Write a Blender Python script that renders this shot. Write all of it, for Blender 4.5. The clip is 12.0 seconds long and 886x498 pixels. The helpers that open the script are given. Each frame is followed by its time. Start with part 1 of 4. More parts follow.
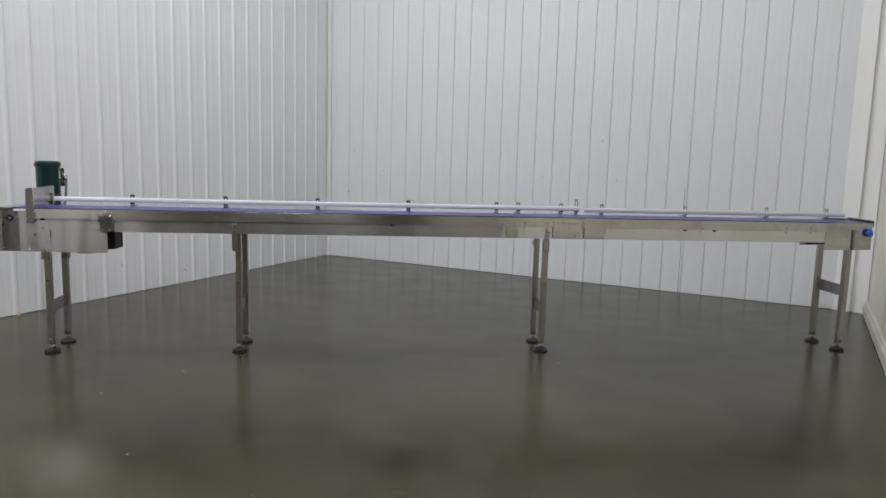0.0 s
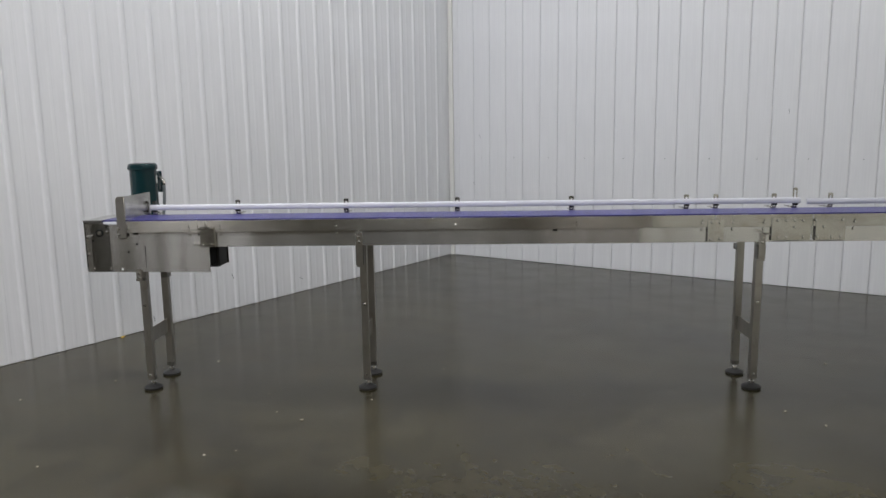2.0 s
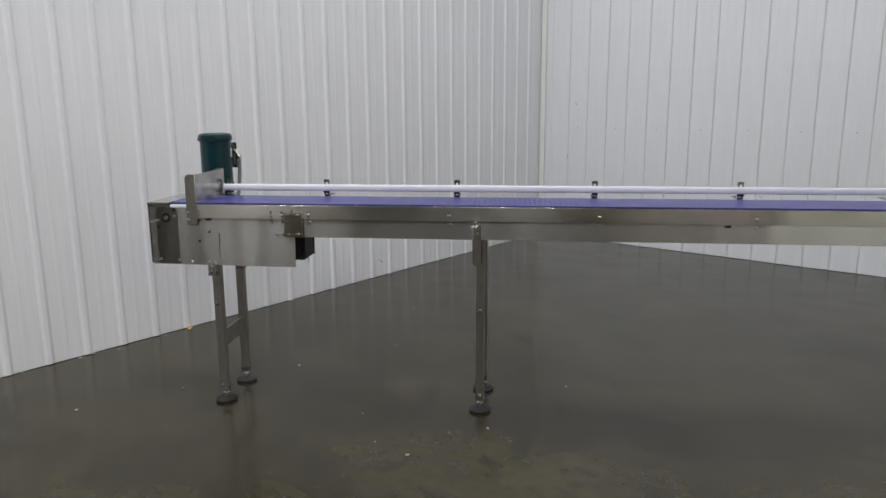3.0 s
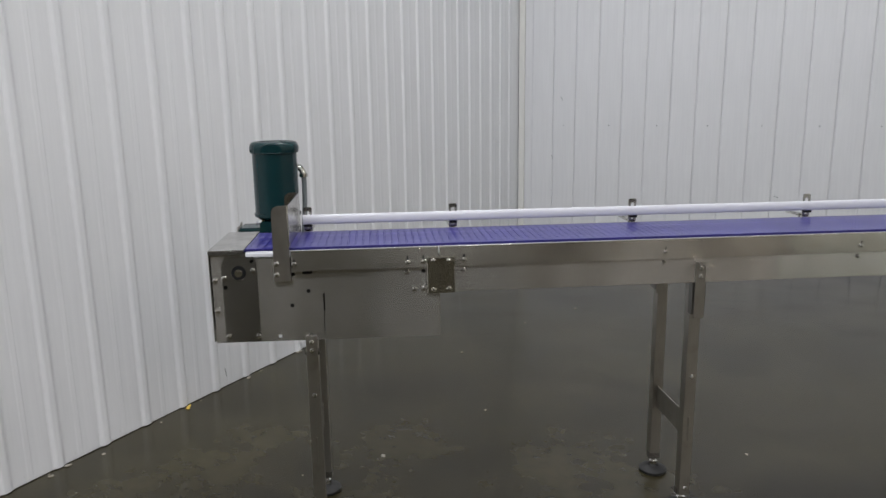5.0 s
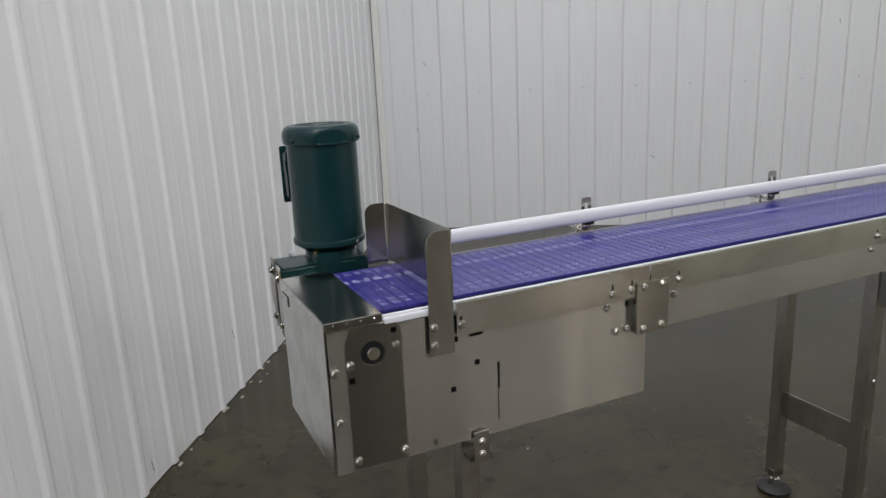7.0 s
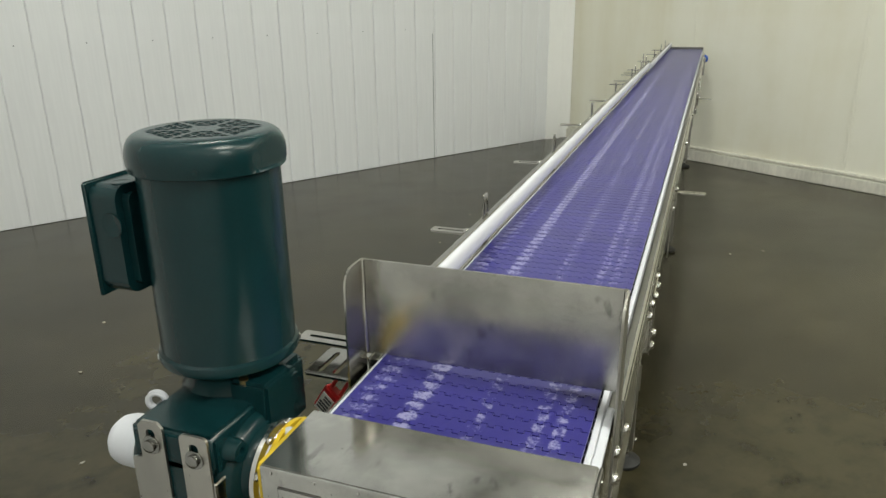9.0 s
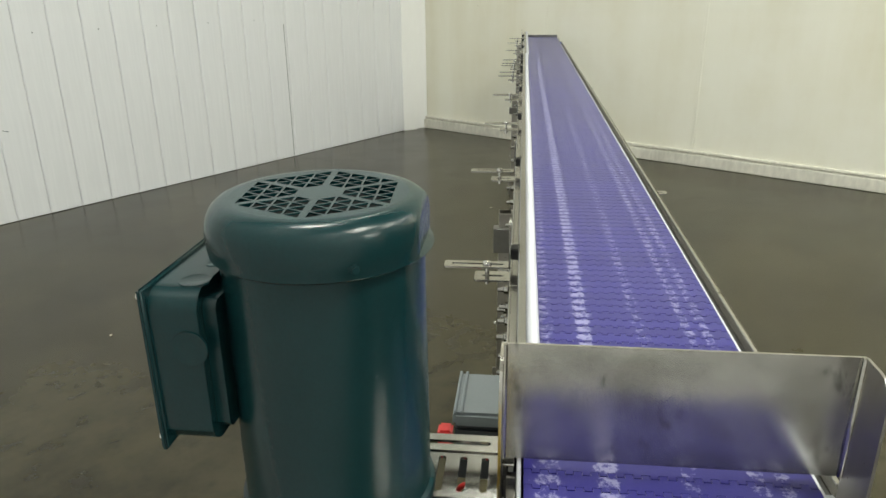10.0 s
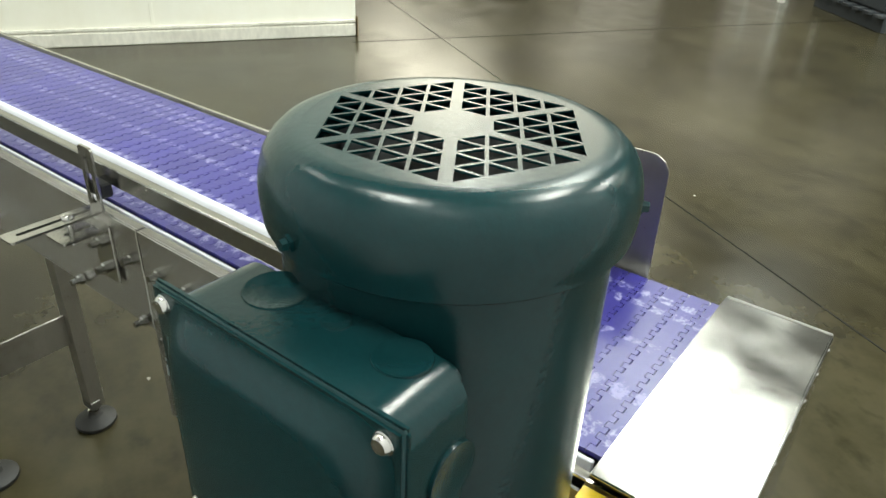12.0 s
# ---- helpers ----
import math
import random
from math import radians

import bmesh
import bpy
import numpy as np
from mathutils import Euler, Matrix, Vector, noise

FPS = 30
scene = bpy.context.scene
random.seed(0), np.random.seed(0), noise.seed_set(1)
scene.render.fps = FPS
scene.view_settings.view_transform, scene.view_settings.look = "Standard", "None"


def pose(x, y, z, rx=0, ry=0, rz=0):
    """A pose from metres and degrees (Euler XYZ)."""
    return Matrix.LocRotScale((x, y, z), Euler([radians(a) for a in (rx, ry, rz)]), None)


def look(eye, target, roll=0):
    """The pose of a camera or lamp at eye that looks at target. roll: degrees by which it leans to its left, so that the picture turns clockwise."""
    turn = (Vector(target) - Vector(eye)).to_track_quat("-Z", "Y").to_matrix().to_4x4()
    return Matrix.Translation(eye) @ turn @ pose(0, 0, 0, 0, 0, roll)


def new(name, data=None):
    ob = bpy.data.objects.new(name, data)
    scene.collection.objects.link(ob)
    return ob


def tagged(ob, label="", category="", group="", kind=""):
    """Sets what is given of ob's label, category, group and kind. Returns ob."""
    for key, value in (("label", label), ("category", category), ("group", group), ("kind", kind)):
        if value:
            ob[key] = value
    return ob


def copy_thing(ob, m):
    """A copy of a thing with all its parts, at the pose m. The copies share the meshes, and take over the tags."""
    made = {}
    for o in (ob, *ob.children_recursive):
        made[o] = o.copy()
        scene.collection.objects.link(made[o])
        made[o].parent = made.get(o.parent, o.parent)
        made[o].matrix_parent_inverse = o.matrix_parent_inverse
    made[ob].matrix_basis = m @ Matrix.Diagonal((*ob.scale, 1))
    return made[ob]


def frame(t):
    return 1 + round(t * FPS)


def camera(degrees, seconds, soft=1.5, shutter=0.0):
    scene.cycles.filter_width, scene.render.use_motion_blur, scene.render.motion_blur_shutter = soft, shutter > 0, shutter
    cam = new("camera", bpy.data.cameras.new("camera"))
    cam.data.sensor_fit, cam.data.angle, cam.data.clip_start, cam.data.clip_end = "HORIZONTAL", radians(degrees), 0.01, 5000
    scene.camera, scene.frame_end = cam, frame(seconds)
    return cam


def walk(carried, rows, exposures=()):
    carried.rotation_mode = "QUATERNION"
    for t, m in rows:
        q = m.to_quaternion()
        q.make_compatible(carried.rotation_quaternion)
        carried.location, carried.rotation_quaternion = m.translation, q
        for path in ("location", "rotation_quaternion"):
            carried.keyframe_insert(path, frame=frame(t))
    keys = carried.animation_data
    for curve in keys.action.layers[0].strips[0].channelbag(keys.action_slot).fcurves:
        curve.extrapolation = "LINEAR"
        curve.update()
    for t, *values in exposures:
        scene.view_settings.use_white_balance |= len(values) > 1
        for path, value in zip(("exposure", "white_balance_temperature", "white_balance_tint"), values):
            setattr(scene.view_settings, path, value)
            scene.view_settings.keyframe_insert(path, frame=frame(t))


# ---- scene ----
cam = camera(63.65, 12.0)
PATH = [
    (0, (2.297, -4.628, 1.341), (2.497, -2.656, 1.072), 1.59),
    (0.5, (2.276, -4.491, 1.329), (2.455, -2.518, 1.053), 1.58),
    (1, (2.230, -4.262, 1.333), (2.411, -2.283, 1.107), 0.60),
    (1.5, (2.198, -3.944, 1.331), (2.258, -1.963, 1.065), -0.29),
    (2, (2.036, -3.594, 1.333), (1.940, -1.621, 1.022), -0.89),
    (2.5, (1.849, -3.254, 1.334), (1.749, -1.288, 0.983), -0.93),
    (3, (1.647, -2.904, 1.348), (1.407, -0.960, 0.946), -0.37),
    (3.2, (1.471, -2.807, 1.333), (1.277, -0.860, 0.921), 0.34),
    (4.8, (0.606, -2.088, 1.344), (0.730, -0.131, 0.951), -0.91),
    (5, (0.493, -2.007, 1.337), (0.653, -0.056, 0.927), -0.81),
    (5.5, (0.216, -1.767, 1.345), (0.464, 0.171, 0.919), -1.59),
    (6, (-0.021, -1.587, 1.339), (0.415, 0.322, 0.934), -2.42),
    (6.5, (-0.156, -1.322, 1.311), (0.424, 0.539, 0.865), -2.78),
    (6.7, (-0.197, -1.214, 1.313), (0.458, 0.616, 0.843), -2.81),
    (8.3, (-0.518, -0.361, 1.329), (1.039, 0.744, 0.733), -1.44),
    (8.5, (-0.532, -0.275, 1.335), (1.108, 0.684, 0.711), -1.29),
    (9, (-0.461, -0.069, 1.331), (1.306, 0.594, 0.671), -0.72),
    (9.5, (-0.413, 0.119, 1.353), (1.431, 0.554, 0.711), -1.08),
    (10, (-0.329, 0.272, 1.344), (1.533, 0.492, 0.648), -0.66),
    (10.5, (-0.229, 0.368, 1.334), (1.630, 0.385, 0.598), 0.61),
    (11, (-0.154, 0.473, 1.325), (1.579, -0.144, 0.540), 2.73),
    (11.5, (-0.100, 0.586, 1.320), (1.282, -0.501, 0.367), 2.63),
    (12, (-0.028, 0.638, 1.310), (0.996, -0.764, 0.317), 2.88),
]
walk(cam, [(t, look(eye, target, roll)) for t, eye, target, roll in PATH],
     exposures=[(0.0, -0.03, 6500, 14), (6.5, -0.05, 6500, 14), (8.5, 0.13, 7150, 3), (10.5, 0.55, 7150, 2), (11.5, 0.72, 6900, 0), (12.0, 0.88, 6900, 0)])

# ---- the room's own axes: u along the back wall, v from it towards the open hall ----
ROOM = Matrix.Translation((1.823, 4.509, 0)) @ Matrix.Rotation(radians(-32.36), 4, "Z")
WALL_LEFT_U, WALL_CREAM_U, CREAM_END_V = -0.07, 5.897, 5.585
HALL_U, HALL_V, CEILING_Z = 31.0, 20.0, 6.0


def room_point(u, v, z):
    return ROOM @ Vector((u, -v, z))


# ---- light: ceiling lamps in a closed hall, with lamps added to wash its front wall ----
world = bpy.data.worlds.new("hall_air")
scene.world = world
world.use_nodes = True
world.node_tree.nodes["Background"].inputs[0].default_value = (0.5, 0.52, 0.55, 1)
world.node_tree.nodes["Background"].inputs[1].default_value = 0.02


def ceiling_lamp(u, v, watts, long=1.5, wide=0.3, colour=(0.97, 1.0, 1.0)):
    data = bpy.data.lights.new("ceiling_lamp", "AREA")
    data.shape, data.size, data.size_y, data.energy, data.color = "RECTANGLE", long, wide, watts, colour
    ob = new("ceiling_lamp", data)
    ob.matrix_world = ROOM @ pose(u, -v, CEILING_Z - 0.25)
    return ob


LAMPS = ((1.4, 3.2, 106), (4.6, 1.6, 25), (1.5, 7.5, 146), (4.8, 8.55, 145, 2.4, 1.1), (7.6, 7.5, 84), (2.0, 12.0, 175), (8.0, 13.0, 30))
# the last four, at v over 18, are added to brighten the front wall
HALL_AND_WASH_LAMPS = ((12.6, 8.9, 120), (12.3, 11.7, 130), (16.6, 10.6, 150), (21.0, 12.0, 190), (26.5, 11.8, 150), (4.0, 18.6, 80), (12.8, 18.4, 18), (17.2, 18.4, 30), (24.0, 18.4, 55))
for lamp in LAMPS:
    ceiling_lamp(*lamp)
for lamp_u, lamp_v, lamp_watts in HALL_AND_WASH_LAMPS:
    ceiling_lamp(lamp_u, lamp_v, lamp_watts, 4.4, 2.4, (1.0, 0.93, 0.82))


# ---- materials ----
def nodes_of(name):
    mat = bpy.data.materials.new(name)
    mat.use_nodes = True
    nt = mat.node_tree
    return mat, nt, nt.nodes["Principled BSDF"]


def add(nt, kind, **sets):
    n = nt.nodes.new(kind)
    for key, value in sets.items():
        if key in n.inputs:
            n.inputs[key].default_value = value
    return n


def coords(nt, scale=(1, 1, 1)):
    tex = nt.nodes.new("ShaderNodeTexCoord")
    mp = nt.nodes.new("ShaderNodeMapping")
    mp.inputs["Scale"].default_value = scale
    nt.links.new(tex.outputs["Object"], mp.inputs["Vector"])
    return mp.outputs["Vector"]


def noise_node(nt, vec, scale, detail=4.0, rough=0.55):
    n = add(nt, "ShaderNodeTexNoise", Scale=scale, Detail=detail, Roughness=rough)
    nt.links.new(vec, n.inputs["Vector"])
    return n.outputs["Fac"]


def ramp(nt, fac, lo, hi, a=(0, 0, 0, 1), b=(1, 1, 1, 1)):
    r = nt.nodes.new("ShaderNodeValToRGB")
    r.color_ramp.elements[0].position, r.color_ramp.elements[1].position = lo, hi
    r.color_ramp.elements[0].color, r.color_ramp.elements[1].color = a, b
    nt.links.new(fac, r.inputs["Fac"])
    return r.outputs["Color"]


def mix(nt, fac, a, b):
    m = nt.nodes.new("ShaderNodeMix")
    m.data_type = "RGBA"
    if isinstance(fac, float):
        m.inputs[0].default_value = fac
    else:
        nt.links.new(fac, m.inputs[0])
    for i, c in ((6, a), (7, b)):
        if isinstance(c, tuple):
            m.inputs[i].default_value = c
        else:
            nt.links.new(c, m.inputs[i])
    return m.outputs[2]


def map_range(nt, fac, lo, hi):
    m = nt.nodes.new("ShaderNodeMapRange")
    nt.links.new(fac, m.inputs["Value"])
    m.inputs["To Min"].default_value, m.inputs["To Max"].default_value = lo, hi
    return m.outputs["Result"]


def bump(nt, bsdf, height, strength, distance=0.002):
    b = add(nt, "ShaderNodeBump", Strength=strength, Distance=distance)
    nt.links.new(height, b.inputs["Height"])
    nt.links.new(b.outputs["Normal"], bsdf.inputs["Normal"])


def span(lo, hi):
    """Keeps a range of gloss wholly satin or wholly bright."""
    if lo < 0.274 < hi:
        return (0.285, max(hi, 0.31)) if lo + hi > 0.548 else (lo, 0.264)
    return lo, hi


def surface(name, colour, rough, metal=0.0, vary=0.12, grain=40.0, patch=3.0, bumped=0.05, stretch=(1, 1, 1), rough_vary=0.1):
    """A surface with colour and gloss that vary at two scales and a fine relief."""
    mat, nt, bsdf = nodes_of(name)
    vec = coords(nt, stretch)
    fine, large = noise_node(nt, vec, grain), noise_node(nt, vec, patch, 3.0)
    dark = tuple(c * (1 - vary) for c in colour) + (1,)
    light = tuple(min(1, c * (1 + vary)) for c in colour) + (1,)
    both = nt.nodes.new("ShaderNodeMath")
    both.operation = "ADD"
    nt.links.new(fine, both.inputs[0])
    nt.links.new(large, both.inputs[1])
    half = nt.nodes.new("ShaderNodeMath")
    half.operation = "MULTIPLY"
    half.inputs[1].default_value = 0.5
    nt.links.new(both.outputs[0], half.inputs[0])
    nt.links.new(ramp(nt, half.outputs[0], 0.3, 0.7, dark, light), bsdf.inputs["Base Color"])
    nt.links.new(map_range(nt, large, *span(max(0.02, rough - rough_vary), min(1, rough + rough_vary))), bsdf.inputs["Roughness"])
    bsdf.inputs["Metallic"].default_value = metal
    if bumped:
        bump(nt, bsdf, fine, bumped)
    return mat




def brushed(name, colour, rough, along, grime=0.5, across=None, spread=0.12):
    """Stainless sheet: brush lines along one axis, hand smears, brownish grease spots."""
    mat, nt, bsdf = nodes_of(name)
    lines = noise_node(nt, coords(nt, tuple(3 if a else 420 for a in along)), 1.0, 3, 0.6)
    vec = coords(nt)
    smear = noise_node(nt, vec, 9, 5, 0.62)
    cloud = noise_node(nt, coords(nt, tuple(0.7 if a else 2.2 for a in along)), 5, 4, 0.55)
    c = mix(nt, ramp(nt, cloud, 0.32, 0.68), tuple(0.80 * k for k in colour) + (1,), tuple(1.10 * k for k in colour) + (1,))
    spot = ramp(nt, noise_node(nt, vec, 15, 3, 0.5), 0.56, 0.70)
    blot = nt.nodes.new("ShaderNodeMath")
    blot.operation = "MULTIPLY"
    blot.inputs[1].default_value = grime
    nt.links.new(spot, blot.inputs[0])
    c = mix(nt, blot.outputs[0], c, tuple(k * f for k, f in zip(colour, (0.62, 0.56, 0.48))) + (1,))
    fleck = ramp(nt, noise_node(nt, vec, 190, 2, 0.5), 0.735, 0.76)
    nt.links.new(mix(nt, fleck, c, (0.10, 0.085, 0.06, 1)), bsdf.inputs["Base Color"])
    nt.links.new(map_range(nt, smear, *span(rough - (0.05 if across else spread), rough + (0.05 if across else spread))), bsdf.inputs["Roughness"])
    bsdf.inputs["Metallic"].default_value = 1.0
    bump(nt, bsdf, lines, 0.06, 0.0005)
    if across:
        way = nt.nodes.new("ShaderNodeCombineXYZ")
        for k in range(3):
            way.inputs[k].default_value = across[k]
        bsdf.inputs["Anisotropic"].default_value = 1.0
        nt.links.new(way.outputs[0], bsdf.inputs["Tangent"])
    return mat


def sheet(name, colour, rough):
    """Smooth mill-finish stainless sheet: slow waves in the metal, faint upright grain, smears."""
    mat, nt, bsdf = nodes_of(name)
    vec = coords(nt)
    cloud = noise_node(nt, coords(nt, (1, 1, 0.3)), 4.0, 4, 0.5)
    c = mix(nt, ramp(nt, cloud, 0.3, 0.7), tuple(0.92 * k for k in colour) + (1,), tuple(1.06 * k for k in colour) + (1,))
    fleck = ramp(nt, noise_node(nt, vec, 150, 2, 0.5), 0.73, 0.76)
    nt.links.new(mix(nt, fleck, c, (0.12, 0.11, 0.09, 1)), bsdf.inputs["Base Color"])
    nt.links.new(map_range(nt, noise_node(nt, vec, 7, 5, 0.6), rough - 0.03, rough + 0.05), bsdf.inputs["Roughness"])
    bsdf.inputs["Metallic"].default_value = 1.0
    bsdf.inputs["Anisotropic"].default_value = 0.92
    way = nt.nodes.new("ShaderNodeCombineXYZ")
    way.inputs[2].default_value = 1.0
    nt.links.new(way.outputs[0], bsdf.inputs["Tangent"])
    grain = add(nt, "ShaderNodeBump", Strength=0.05, Distance=0.0004)
    nt.links.new(noise_node(nt, coords(nt, (420, 420, 3)), 1.0, 3, 0.6), grain.inputs["Height"])
    wave = add(nt, "ShaderNodeBump", Strength=1.0, Distance=0.012)
    nt.links.new(noise_node(nt, coords(nt, (3.6, 1, 0.5)), 1.0, 1.5, 0.4), wave.inputs["Height"])
    nt.links.new(grain.outputs["Normal"], wave.inputs["Normal"])
    nt.links.new(wave.outputs["Normal"], bsdf.inputs["Normal"])
    return mat


def smudged(name, colour, low=0.115, high=0.19):
    """Bright sheet dulled in cloudy patches where it has been handled, with grey smears and scratches."""
    mat, nt, bsdf = nodes_of(name)
    vec = coords(nt)
    cloud = noise_node(nt, vec, 14, 6, 0.62)
    smear = noise_node(nt, coords(nt, (1, 2.2, 1)), 34, 4, 0.6)
    c = mix(nt, ramp(nt, cloud, 0.42, 0.62), tuple(1.06 * k for k in colour) + (1,), tuple(0.78 * k for k in colour) + (1,))
    c = mix(nt, ramp(nt, smear, 0.60, 0.70), c, tuple(0.60 * k for k in colour) + (1,))
    nt.links.new(mix(nt, ramp(nt, noise_node(nt, vec, 190, 2, 0.5), 0.73, 0.76), c, (0.12, 0.11, 0.09, 1)), bsdf.inputs["Base Color"])
    nt.links.new(map_range(nt, ramp(nt, noise_node(nt, vec, 19, 5, 0.62), 0.36, 0.64), low, high), bsdf.inputs["Roughness"])
    bsdf.inputs["Metallic"].default_value = 1.0
    bump(nt, bsdf, noise_node(nt, vec, 26, 3, 0.5), 0.10, 0.002)
    return mat


SHEET = sheet("mill_finish_stainless", (0.64, 0.635, 0.625), 0.225)
STEEL = brushed("brushed_stainless", (0.52, 0.505, 0.47), 0.23, (1, 0, 0), 0.4, (0.02, 0.3, 1.0))
STEEL_DULL = brushed("dull_stainless", (0.33, 0.325, 0.31), 0.24, (1, 0, 0), 0.3)
STEEL_V = brushed("brushed_stainless_upright", (0.50, 0.485, 0.45), 0.20, (0, 0, 1))
# same sheet in a darker colour, standing for the bearing plate's dim reflection
STEEL_DIM = sheet("dim_reflection_stainless", (0.29, 0.287, 0.28), 0.19)
STEEL_LEG = brushed("dull_leg_stainless", (0.43, 0.415, 0.385), 0.36, (0, 0, 1), 0.35, None, 0.06)
STEEL_GRIMY = smudged("handled_stainless", (0.57, 0.565, 0.545))
BRACKET = brushed("bracket_stainless", (0.44, 0.43, 0.405), 0.21, (0, 0, 1), 0.4, None, 0.05)
STEEL_STOP = smudged("thumbed_stainless", (0.49, 0.48, 0.455), 0.20, 0.27)
# dark steel parts; its darkness also stands for shade on cover lip and near ledge
STEEL_DARK = surface("dark_or_shaded_steel", (0.22, 0.215, 0.205), 0.34, 1.0, 0.12, 60, 6, 0.06)
BOLT = surface("bolt_steel", (0.66, 0.65, 0.63), 0.2, 1.0, 0.05, 200, 40, 0.02)
TEAL = surface("teal_enamel", (0.0038, 0.0262, 0.0298), 0.25, 0.0, 0.12, 350, 9, 0.06, (1, 1, 1), 0.04)
TEAL.node_tree.nodes["Principled BSDF"].inputs["Specular IOR Level"].default_value = 0.34
BLACK = surface("black_rubber", (0.014, 0.014, 0.014), 0.6, 0.0, 0.2, 120, 20, 0.15)
# near-black for seals and joints; also stands in for shade in housing and slots
CAVITY = surface("near_black_and_shade", (0.01, 0.011, 0.012), 0.7, 0.0, 0.1, 100, 20, 0.1)
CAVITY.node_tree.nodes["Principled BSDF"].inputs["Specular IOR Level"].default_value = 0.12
RAIL_WHITE = surface("white_polyethylene", (0.62, 0.63, 0.68), 0.38, 0.0, 0.03, 160, 5, 0.05, (0.3, 1, 1))
RED = surface("red_plastic", (0.55, 0.02, 0.02), 0.35, 0.0, 0.1, 150, 20, 0.03)
YELLOW = surface("yellow_paint", (0.70, 0.48, 0.03), 0.4, 0.0, 0.12, 120, 20, 0.05)
BRASS = surface("brass_ring", (0.55, 0.40, 0.18), 0.3, 1.0, 0.1, 120, 20, 0.03)
BLUE = surface("blue_plastic", (0.02, 0.10, 0.50), 0.35, 0.0, 0.1, 120, 20, 0.03)
LABEL = surface("label_paper", (0.75, 0.74, 0.72), 0.5, 0.0, 0.04, 120, 20, 0.02)
PRINT = surface("label_print", (0.06, 0.06, 0.07), 0.5, 0.0, 0.1, 120, 20, 0.02)
BOX_GREY = surface("grey_plastic", (0.18, 0.205, 0.22), 0.45, 0.0, 0.06, 200, 12, 0.05)
BOX_DARK = surface("dark_grey_plastic", (0.03, 0.035, 0.04), 0.5, 0.0, 0.1, 200, 12, 0.05)
CARD = surface("cardboard", (0.42, 0.27, 0.14), 0.8, 0.0, 0.12, 60, 5, 0.1)
WHITE_TRIM = surface("white_flashing", (0.78, 0.78, 0.76), 0.4, 0.0, 0.03, 40, 2, 0.05, (1, 1, 0.2))
POST_WHITE = surface("bright_white_flashing", (0.87, 0.87, 0.86), 0.32, 0.0, 0.02, 40, 2, 0.04, (1, 1, 0.2))
KERB = surface("stained_kerb", (0.68, 0.66, 0.59), 0.45, 0.0, 0.22, 30, 2.5, 0.1, (1, 1, 0.4))
GRIME = surface("brown_grime", (0.17, 0.125, 0.06), 0.7, 0.0, 0.4, 40, 9, 0.2)
# tones of the unseen hall walls, set by what floor and steel should reflect
HALL_GREY = surface("dim_reflecting_wall", (0.12, 0.115, 0.10), 0.6, 0.0, 0.08, 12, 0.6, 0.05)
HALL_PALE = surface("pale_reflecting_wall", (0.46, 0.45, 0.41), 0.55, 0.0, 0.08, 12, 0.6, 0.05)
CEILING = surface("ceiling_paint", (0.36, 0.355, 0.335), 0.7, 0.0, 0.06, 10, 0.5, 0.05)
FOAM = surface("yellow_foam", (0.60, 0.42, 0.08), 0.8, 0.0, 0.2, 200, 40, 0.3)
CHIP = surface("pale_chips", (0.32, 0.30, 0.26), 0.8, 0.0, 0.2, 200, 40, 0.2)


def make_liner():
    """White painted metal wall liner with long vertical roller marks and a few scuffs."""
    mat, nt, bsdf = nodes_of("white_wall_liner")
    vec = coords(nt, (6, 6, 0.25))
    streak, blotch = noise_node(nt, vec, 9, 6), noise_node(nt, coords(nt), 1.3, 4)
    base = mix(nt, streak, (0.70, 0.712, 0.742, 1), (0.82, 0.83, 0.858, 1))
    scuff = ramp(nt, noise_node(nt, coords(nt, (1, 1, 0.6)), 17, 8, 0.7), 0.685, 0.77)
    nt.links.new(mix(nt, scuff, base, (0.52, 0.52, 0.50, 1)), bsdf.inputs["Base Color"])
    nt.links.new(map_range(nt, blotch, 0.30, 0.45), bsdf.inputs["Roughness"])
    bump(nt, bsdf, streak, 0.12, 0.003)
    return mat


def make_cream():
    """Yellowed cream wall board: faint brown runs, patches and waviness."""
    mat, nt, bsdf = nodes_of("cream_wall_board")
    runs = noise_node(nt, coords(nt, (1, 1, 0.10)), 3.0, 5)
    patch = noise_node(nt, coords(nt), 0.9, 5, 0.6)
    c = mix(nt, ramp(nt, runs, 0.40, 0.75), (0.82, 0.80, 0.69, 1), (0.72, 0.68, 0.53, 1))
    c = mix(nt, ramp(nt, patch, 0.35, 0.7), c, (0.85, 0.84, 0.76, 1))
    spots = ramp(nt, noise_node(nt, coords(nt), 21, 6, 0.75), 0.73, 0.80)
    nt.links.new(mix(nt, spots, c, (0.42, 0.36, 0.25, 1)), bsdf.inputs["Base Color"])
    bsdf.inputs["Roughness"].default_value = 0.42
    bump(nt, bsdf, noise_node(nt, coords(nt, (1, 1, 0.3)), 2.2, 3), 0.35, 0.03)
    return mat


